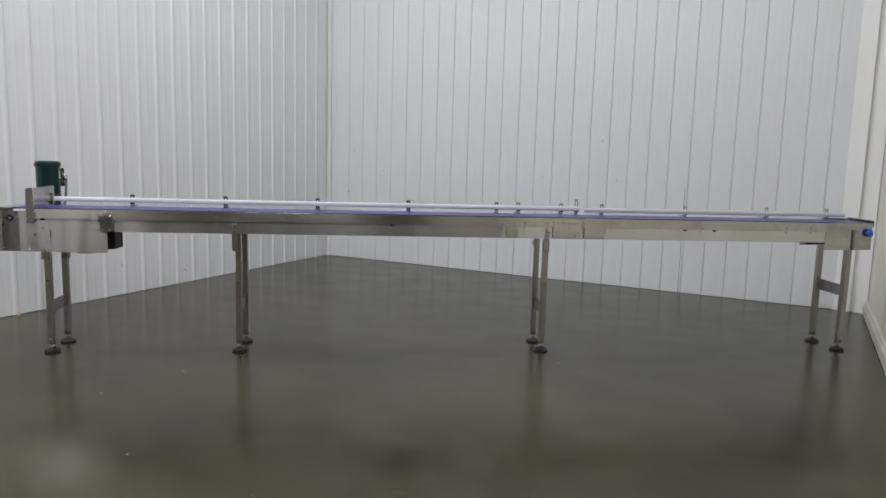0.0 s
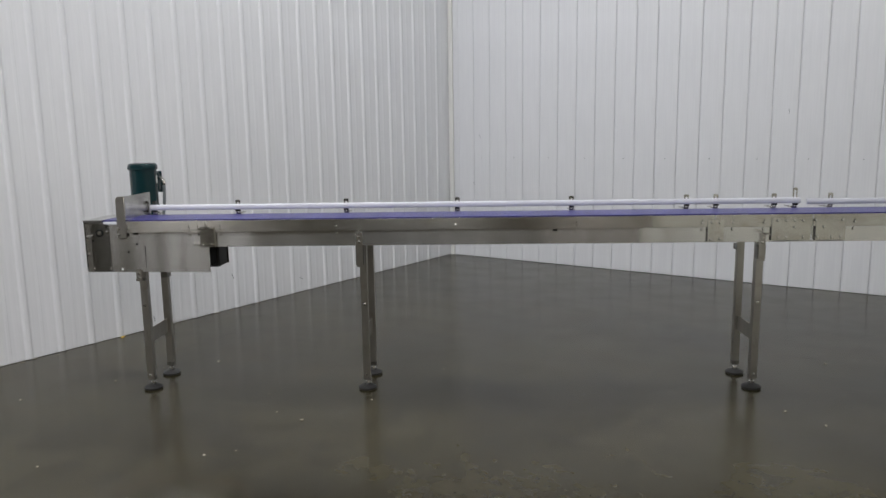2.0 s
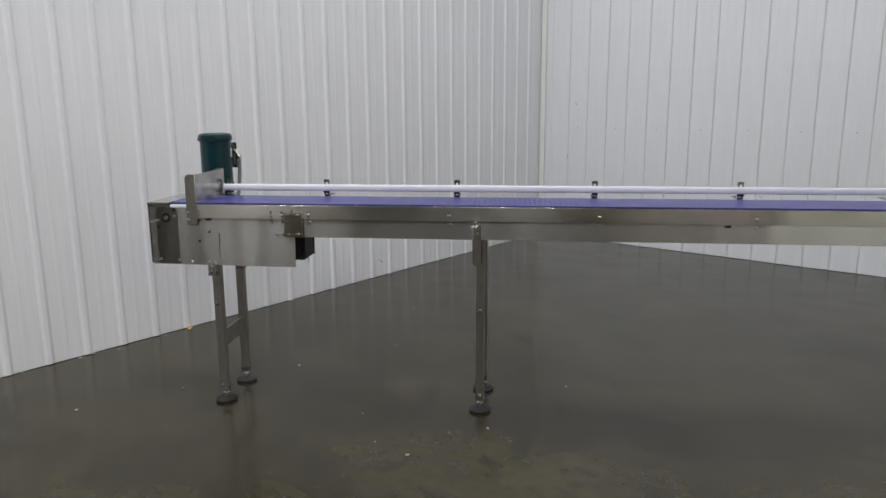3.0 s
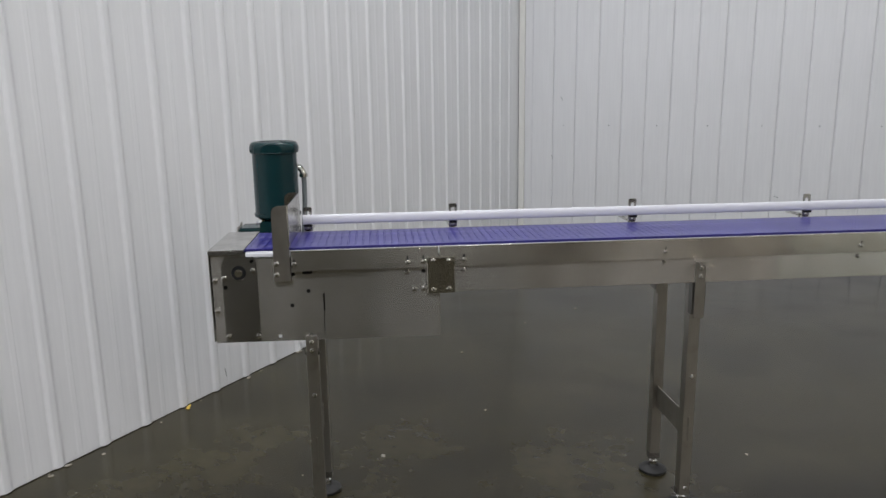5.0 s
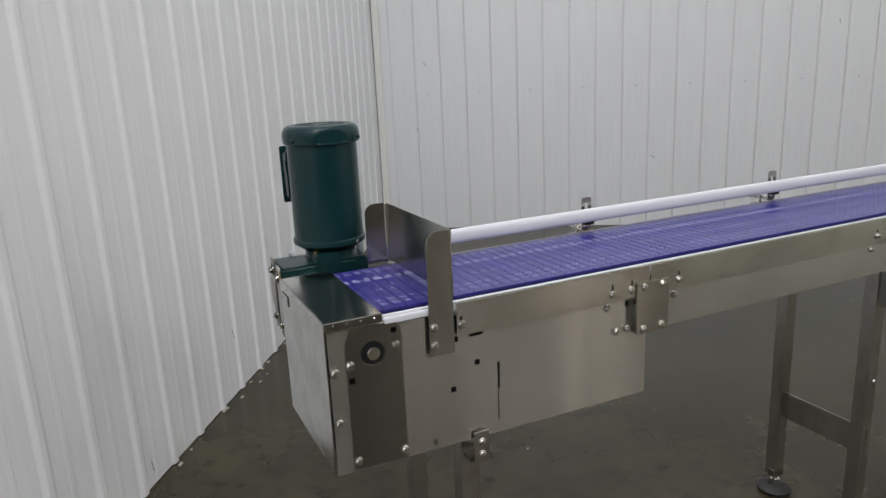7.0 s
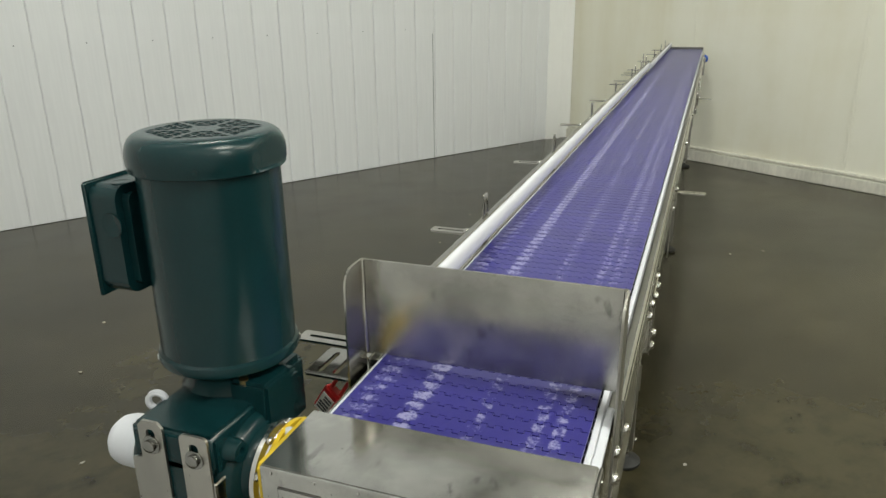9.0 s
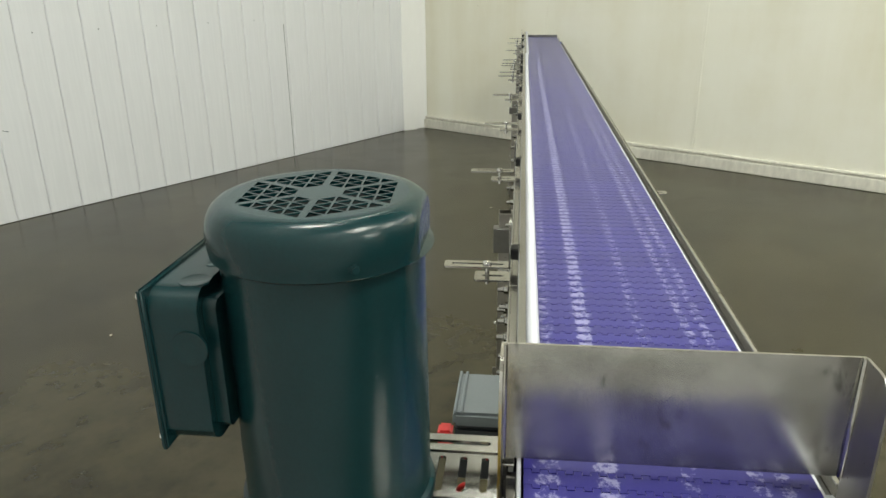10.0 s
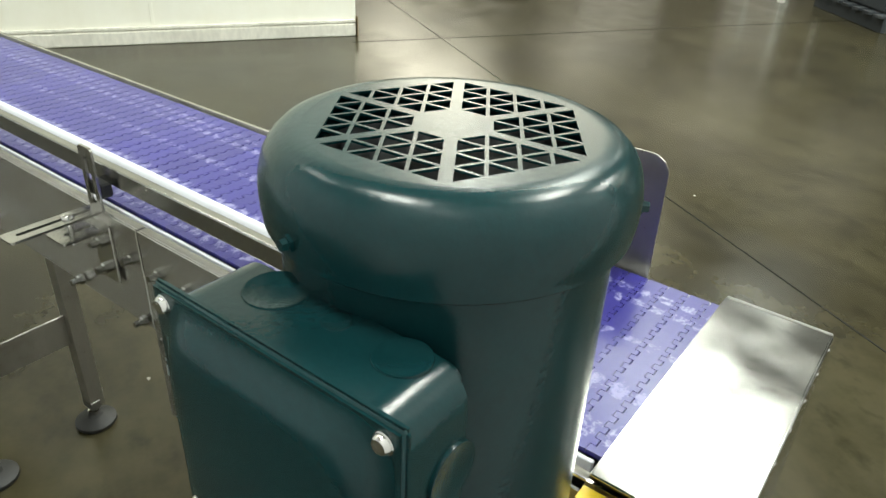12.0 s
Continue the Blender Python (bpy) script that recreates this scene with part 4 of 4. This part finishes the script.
part("output_flange", lathe([(0, -0.084), (0.040, -0.084), (0.043, -0.081), (0.045, -0.074), (0.052, -0.071), (0.055, -0.067), (0.057, -0.060), (0.060, -0.056), (0.061, -0.048), (0.058, -0.040), (0.054, -0.034), (0.054, 0.050), (0.050, 0.058), (0.036, 0.062), (0, 0.062)], 48, Matrix.Translation((SX, 0, SZ)) @ pose(0, 0, 0, -90)), TEAL, gearbox, smooth=True)
part("side_casting", box(SX - 0.050, SX + 0.05, -0.060, -0.030, 0.890, 0.928, 0.012, 4), TEAL, gearbox, smooth=True)
part("rear_casting", box(0.020, 0.070, -0.050, 0.040, 0.850, 0.930, 0.006, 2), TEAL, gearbox, smooth=True)
for a in (62, 132):
    x, z = SX + 0.060 * math.cos(radians(a)), SZ + 0.055 * math.sin(radians(a))
    boss = part("boss", lathe([(0, 0.016), (0.0045, 0.016), (0.005, 0.020), (0.0105, 0.020), (0.012, 0.017), (0.014, 0.0), (0, 0.0)], 20, Matrix.Translation((x, -0.056, z)) @ NEAR), TEAL, motor, smooth=True)
output_ring = part("output_ring", lathe([(0.026, 0.0), (0.048, 0.0), (0.051, 0.003), (0.051, 0.008), (0.046, 0.011), (0.044, 0.018), (0.026, 0.020)], 40, Matrix.Translation((SX, -0.085, SZ)) @ NEAR), BOLT, motor, "bright bolted ring round the output shaft", True)
for k in range(8):
    a = radians(22.5 + 45 * k)
    part("bolt", BOLT_MESH, None, output_ring, at=Matrix.Translation((SX + 0.0475 * math.cos(a), -0.0945, SZ + 0.0475 * math.sin(a))) @ NEAR @ Matrix.Scale(0.7, 4))
part("spacer_ring", lathe([(0.020, 0.0), (0.054, 0.0), (0.054, 0.005), (0.020, 0.005)], 40, Matrix.Translation((SX, -0.1035, SZ)) @ NEAR), YELLOW, motor, "yellow painted ring", True)
part("shaft_cap", lathe([(0.030, 0.0), (0.030, 0.050), (0.0295, 0.056), (0.027, 0.064), (0.021, 0.071), (0.012, 0.0755), (0, 0.077)], 32, Matrix.Translation((SX, 0.054, SZ - 0.011)) @ FAR), RAIL_WHITE, motor, "white plastic shaft cap", True)
WASHER_MESH = mesh_of("washer", lathe([(0.0, 0.0072), (0.0035, 0.0072), (0.0068, 0.0058), (0.0068, 0.0022), (0.0105, 0.0018), (0.0105, 0.0), (0.0, 0.0)], 18), STEEL_DULL, True)
ARM_X = -0.1268
for y0, y1, z0, z1, bulge in ((-0.006, 0.024, 0.787, 0.940, 0.013), (-0.059, -0.026, 0.781, 0.934, 0.0)):
    m = (y0 + y1) / 2
    outline = rect(y0, y1, z0, z1, 0.006)
    if bulge:
        outline = [(y0 + 0.004, z0), (y1 - 0.004, z0), (y1, z0 + 0.004), (y1, 0.835), (y1 + bulge, 0.838), (y1 + bulge, 0.893), (y1, 0.896), (y1, z1 - 0.006), (y1 - 0.006, z1), (y0 + 0.006, z1), (y0, z1 - 0.006), (y0, z0 + 0.004)]
    arm = yz_plate(outline, [rect(m - 0.0055, m + 0.0055, z1 - 0.034, z1 - 0.009, 0.005), rect(m - 0.0045, m + 0.0045, z0 + 0.008, z0 + 0.034, 0.004)], ARM_X, 0.003)
    torque_arm = part("torque_arm", arm, STEEL_LEG, motor, "slotted stainless torque arm plate")
    for z in (z0 + 0.026, z1 - 0.026):
        part("washer", WASHER_MESH, None, torque_arm, at=Matrix.Translation((ARM_X, m, z)) @ pose(0, 0, 0, 0, -90))
bracket_bm = box(ARM_X, -0.045, -0.0640, -0.0595, 0.806, 0.8835, 0.0015)
part("torque_bracket", bracket_bm, STEEL_V, motor, "bent stainless torque bracket")
part("gear_foot", box(-0.116, -0.012, -0.056, 0.028, 0.782, 0.806, 0.006, 2), BLACK, motor)
part("lifting_eye", lathe([(0.008, -0.003), (0.011, -0.0045), (0.0145, -0.003), (0.0145, 0.003), (0.011, 0.0045), (0.008, 0.003), (0.008, -0.003)], 24, Matrix.Translation((-0.076, 0.044, 0.928)) @ pose(0, 0, 0, 0, 90, 20) @ Matrix.Scale(0.85, 4)), RAIL_WHITE, motor, "pale lifting eye", True)

# ---- small electrical enclosure hung on the far side ----
enclosure = thing("electrical_box", "grey plastic electrical box hung on the conveyor frame", "electrical box", pose(0.468, 0.322, 0.750))
part("body", box(-0.047, 0.047, -0.034, 0.027, 0.0, 0.078, 0.004, 2), BOX_DARK, enclosure)
lid = box(-0.050, 0.050, -0.034, 0.029, 0.080, 0.100, 0.004, 2)
for y in (-0.030, 0.016, 0.024):
    lid = box(-0.049, 0.049, y, y + 0.004, 0.100, 0.1030, 0.001, 1, lid)
part("lid", lid, BOX_GREY, enclosure, "lighter grey ribbed lid")

part("switch", box(-0.052, -0.030, 0.0295, 0.048, 0.052, 0.074, 0.003, 2), RED, enclosure, "small red switch block", True)

black_box = thing("junction_box", "black junction box hung under the conveyor frame", "junction box", pose(0.60, 0.185, 0.66))
part("body", box(-0.052, 0.052, -0.065, 0.065, 0.0, 0.112, 0.005, 2), BLACK, black_box)
part("lid", box(-0.055, 0.055, -0.068, 0.068, 0.114, 0.126, 0.003, 2), BLACK, black_box)

# ---- red lock hanging in the slotted tab ----
lock = thing("padlock", "small red safety padlock with a white label", "padlock", pose(0.214, 0.348, 0.845, 30, 12, -12))
part("lock_body", box(-0.008, 0.008, -0.014, 0.014, 0, 0.038, 0.003, 2), RED, lock)
arch = [(0, -0.008, 0.036), (0, -0.008, 0.058)] + [(0, -0.008 * math.cos(radians(a)), 0.060 + 0.008 * math.sin(radians(a))) for a in range(0, 181, 30)] + [(0, 0.008, 0.058), (0, 0.008, 0.036)]
part("label", box(-0.0092, -0.0083, -0.010, 0.010, 0.004, 0.030, 0), LABEL, lock, "white paper label")
for z in (0.008, 0.012, 0.016, 0.021, 0.025):
    part("print_bar", box(-0.0099, -0.0094, -0.008, 0.008 if z < 0.02 else 0.004, z, z + 0.0022, 0), PRINT, lock)

part("shackle", tube(arch, 0.0026, 10), RED, lock, smooth=True)

# ---- far things in the hall ----
def pallet(u, v, turn, label):
    ob = thing("pallet", label, "pallet", ROOM @ pose(u, -v, 0, 0, 0, turn))
    for i in range(7):
        part("slat", box(-0.6 + i * 0.175, -0.6 + i * 0.175 + 0.12, -0.5, 0.5, 0.12, 0.145, 0.003), BOX_DARK, ob)
    for y in (-0.46, -0.06, 0.34):
        part("runner", box(-0.6, 0.6, y, y + 0.12, 0.0, 0.118, 0.004), BOX_DARK, ob)
    return ob


pallet(5.62, 10.76, -17.8, "black plastic pallet on the hall floor")
crate = thing("crate", "dark plastic crate standing on a pallet", "crate", ROOM @ pose(5.62, -10.76, 0.147, 0, 0, -17.8))
part("body", box(-0.5, 0.5, -0.42, 0.42, 0, 0.7, 0.02, 2), BOX_DARK, crate)
part("rim", box(-0.52, 0.52, -0.44, 0.44, 0.70, 0.74, 0.01), BOX_DARK, crate)
stand = thing("steel_stand", "white-legged steel work stand", "stand", ROOM @ pose(6.80, -10.56, 0, 0, 0, -8))
for x in (-0.3, 0.3):
    for y in (-0.25, 0.25):
        part("leg", box(x - 0.03, x + 0.03, y - 0.03, y + 0.03, 0, 0.85, 0.004), WHITE_TRIM, stand)
part("top", box(-0.38, 0.38, -0.32, 0.32, 0.852, 0.90, 0.006), STEEL, stand)
stand2 = copy_thing(stand, ROOM @ pose(15.0, -10.1, 0, 0, 0, 25))
pallet(22.4, 11.9, 4, "dark pallet under cardboard boxes")
carton = thing("carton", "brown cardboard carton on a dark pallet", "carton", ROOM @ pose(22.2, -11.9, 0.147, 0, 0, 4))
part("body", box(-0.4, 0.5, -0.45, 0.45, 0, 0.8, 0.01), CARD, carton)
part("tape", box(-0.405, 0.505, -0.03, 0.03, 0.8005, 0.802, 0), LABEL, carton)

# ---- debris on the floor ----
rng = random.Random(7)
chips = bmesh.new()
for i in range(45):
    x, y = rng.uniform(-1.0, 4.5), rng.uniform(-3.2, 2.6)
    s = rng.uniform(0.003, 0.008)
    own = bmesh.new()
    bmesh.ops.create_icosphere(own, subdivisions=1, radius=s)
    for v in own.verts:
        v.co = Vector((v.co.x * rng.uniform(0.7, 1.8), v.co.y * rng.uniform(0.6, 1.4), max(v.co.z * 0.5, -s * 0.3) + s * 0.3))
    join(chips, own, Matrix.Translation((x, y, 0)) @ Matrix.Rotation(rng.uniform(0, 6), 4, "Z"))
for i in range(46):
    s = rng.uniform(0.003, 0.009)
    own = bmesh.new()
    bmesh.ops.create_icosphere(own, subdivisions=1, radius=s)
    for v in own.verts:
        v.co = Vector((v.co.x * rng.uniform(0.8, 2.2), v.co.y * rng.uniform(0.6, 1.2), max(v.co.z * 0.6, -s * 0.3) + s * 0.3))
    spot = room_point(WALL_LEFT_U + 0.012 + rng.random() ** 2 * 0.05, rng.uniform(1.5, 7.5), 0)
    join(chips, own, Matrix.Translation(spot) @ Matrix.Rotation(radians(-120.6 + rng.uniform(-25, 25)), 4, "Z"))
tagged(new("debris", mesh_of("debris", chips, CHIP)), "pale crumbs scattered over the concrete floor", "debris", kind="stuff")
foam = bmesh.new()
for i in range(7):
    own = bmesh.new()
    bmesh.ops.create_icosphere(own, subdivisions=2, radius=rng.uniform(0.008, 0.016))
    for v in own.verts:
        v.co *= 1 + 0.25 * noise.noise(v.co * 120)
    join(foam, own, Matrix.Translation((rng.uniform(-0.01, 0.01), rng.uniform(-0.03, 0.03), 0.008)))
foam_ob = new("foam_lump", mesh_of("foam_lump", foam, FOAM, True))
foam_ob.matrix_world = Matrix.Translation(room_point(WALL_LEFT_U + 0.025, 4.10, 0)) @ Matrix.Diagonal((0.6, 0.6, 0.35, 1))
tagged(foam_ob, "yellow lump of foam at the foot of the wall", "foam")

# ---- belt rows: one moulded row every 21.4 mm, knuckled edges ----
PITCH, TEETH, B0, B1 = 0.0214, 17, 0.0125, 0.2675
belt = part("belt", box(0.055, 5.785, B0 + 0.004, B1 - 0.004, 0.9205, 0.9272, 0.0008), BELT, conveyor, "violet modular plastic belt, scuffed in lanes")


def row_mesh(shift):
    """One row: two crenellated edges that reach into the next rows' gaps."""
    step = (B1 - B0) / TEETH
    h, reach, gap, pocket = PITCH / 2, 0.0025, 0.00026, 0.0008
    low, high = [], []
    for i in range(TEETH):
        y0, y1 = B0 + i * step, B0 + (i + 0.5) * step
        y2 = B0 + (i + 1) * step
        low += [(-h - reach + gap, y0 + gap), (-h - reach + gap, y1 - gap), (-h + reach, y1 - gap), (-h + reach, y2 + gap if i < TEETH - 1 else y2)]
        high += [(h - reach - pocket, y0 if i == 0 else y0 - gap), (h - reach - pocket, y1 + gap), (h + reach - gap * 2, y1 + gap), (h + reach - gap * 2, y2 - gap)]
    outline = low + high[::-1]
    bm = plate(outline, [], 0.0040, Matrix.Translation((0, 0, 0.9262)))
    return mesh_of("belt_module", bm, BELT)


ROW_MESH = row_mesh(0)
for i in range(267):
    part("belt_module", ROW_MESH, None, belt, at=Matrix.Translation((0.0749 + i * PITCH, 0, 0)))
PIN_MESH = mesh_of("hinge_pin", lathe([(0, 0), (0.0015, 0), (0.0019, 0.001), (0.0019, 0.004), (0, 0.004)], 8, pose(0, B0 - 0.0030, 0.9235, -90)), RAIL_WHITE)
for i in range(260):
    part("hinge_pin", PIN_MESH, None, belt, at=Matrix.Translation((0.0749 + (i + 0.5) * PITCH, 0, -0.007)))

# ---- wall panels: one ribbed strip every 201 mm ----
STRIP = 0.2010


def panel_mesh(prof):
    bm = bmesh.new()
    lo, hi = [bm.verts.new((x, -d, 0.004)) for x, d in prof], [bm.verts.new((x, -d, CEILING_Z - 0.01)) for x, d in prof]
    for i in range(len(prof) - 1):
        bm.faces.new((lo[i], lo[i + 1], hi[i + 1], hi[i]))
    bm.faces.new(lo[::-1])
    bm.faces.new(hi)
    return mesh_of("panel", bm, LINER)


# seen flat on: a shallow lip and an open joint; along the side wall: a bold rib
PANEL_MESH = panel_mesh([(0.0012, -0.011), (0.0018, -0.0050), (0.0085, -0.0010), (0.0125, 0.0), (STRIP - 0.0105, 0.0), (STRIP - 0.0070, -0.0010), (STRIP - 0.0018, -0.0050), (STRIP - 0.0012, -0.011)])
RIB_MESH = panel_mesh([(0.0004, -0.006), (0.0004, 0.0), (0.004, 0.0012), (0.013, 0.0093), (0.0170, 0.0104), (0.033, 0.0104), (0.0375, 0.0093), (0.050, 0.0012), (0.056, 0.0), (0.104, 0.0), (0.109, 0.0010), (0.124, 0.0010), (0.129, 0.0), (STRIP - 0.0004, 0.0), (STRIP - 0.0004, -0.006)])
SCREW_MESH = mesh_of("screw", lathe([(0, 0.003), (0.003, 0.0025), (0.0042, 0.001), (0.0042, 0), (0, 0)], 8), BOX_GREY, True)
for i in range(-1, 27):
    x = 0.251 + i * STRIP
    part("panel", PANEL_MESH, None, wall_back, at=Matrix.Translation((x, -0.05, 0)))
    if i % 2 == 0 and i < 20:
        part("screw", SCREW_MESH, None, wall_back, at=Matrix.Translation((x + 0.10, -0.051, 1.10)) @ NEAR)
for i in range(1, 90):
    v = 0.110 + i * STRIP
    part("panel", RIB_MESH, None, wall_left, at=Matrix.Translation((WALL_LEFT_U, -v, 0)) @ pose(0, 0, 0, 0, 0, 90))
    if i < 60:
        part("screw", SCREW_MESH, None, wall_left, at=Matrix.Translation((WALL_LEFT_U + 0.001, -v + 0.010, 1.07)) @ pose(0, 0, 0, 0, 90))

# scuffs on the liner walls
def scuff_mesh(seed):
    """A short ragged scrape, a hair proud of the paint."""
    pick = random.Random(seed)
    top = [(x * 0.01, 0.0015 + pick.uniform(0, 0.004)) for x in range(-3, 4)]
    low = [(x * 0.01, -0.0015 - pick.uniform(0, 0.003)) for x in range(3, -4, -1)]
    return mesh_of("scuff", xz_plate(top + low, [], -0.0006, 0.0006), BOX_GREY)


for k, (u, z, tilt) in enumerate(((0.33, 1.33, 60), (0.25, 0.82, 75), (2.1, 0.55, 20), (3.4, 1.5, 80))):
    part("scuff", scuff_mesh(k), None, wall_back, at=Matrix.Translation((u, -0.0512, z)) @ pose(0, 0, 0, 0, tilt, 0) @ Matrix.Scale(0.6, 4))
for k, (v, z, tilt) in enumerate(((3.84, 0.07, 80), (3.13, 0.26, 70), (2.4, 0.12, 30))):
    part("scuff", scuff_mesh(9 + k), None, wall_left, at=Matrix.Translation((WALL_LEFT_U + 0.0022, -v, z)) @ pose(0, 0, 0, 0, 0, 90) @ pose(0, 0, 0, 0, tilt, 0) @ Matrix.Scale(0.7, 4))
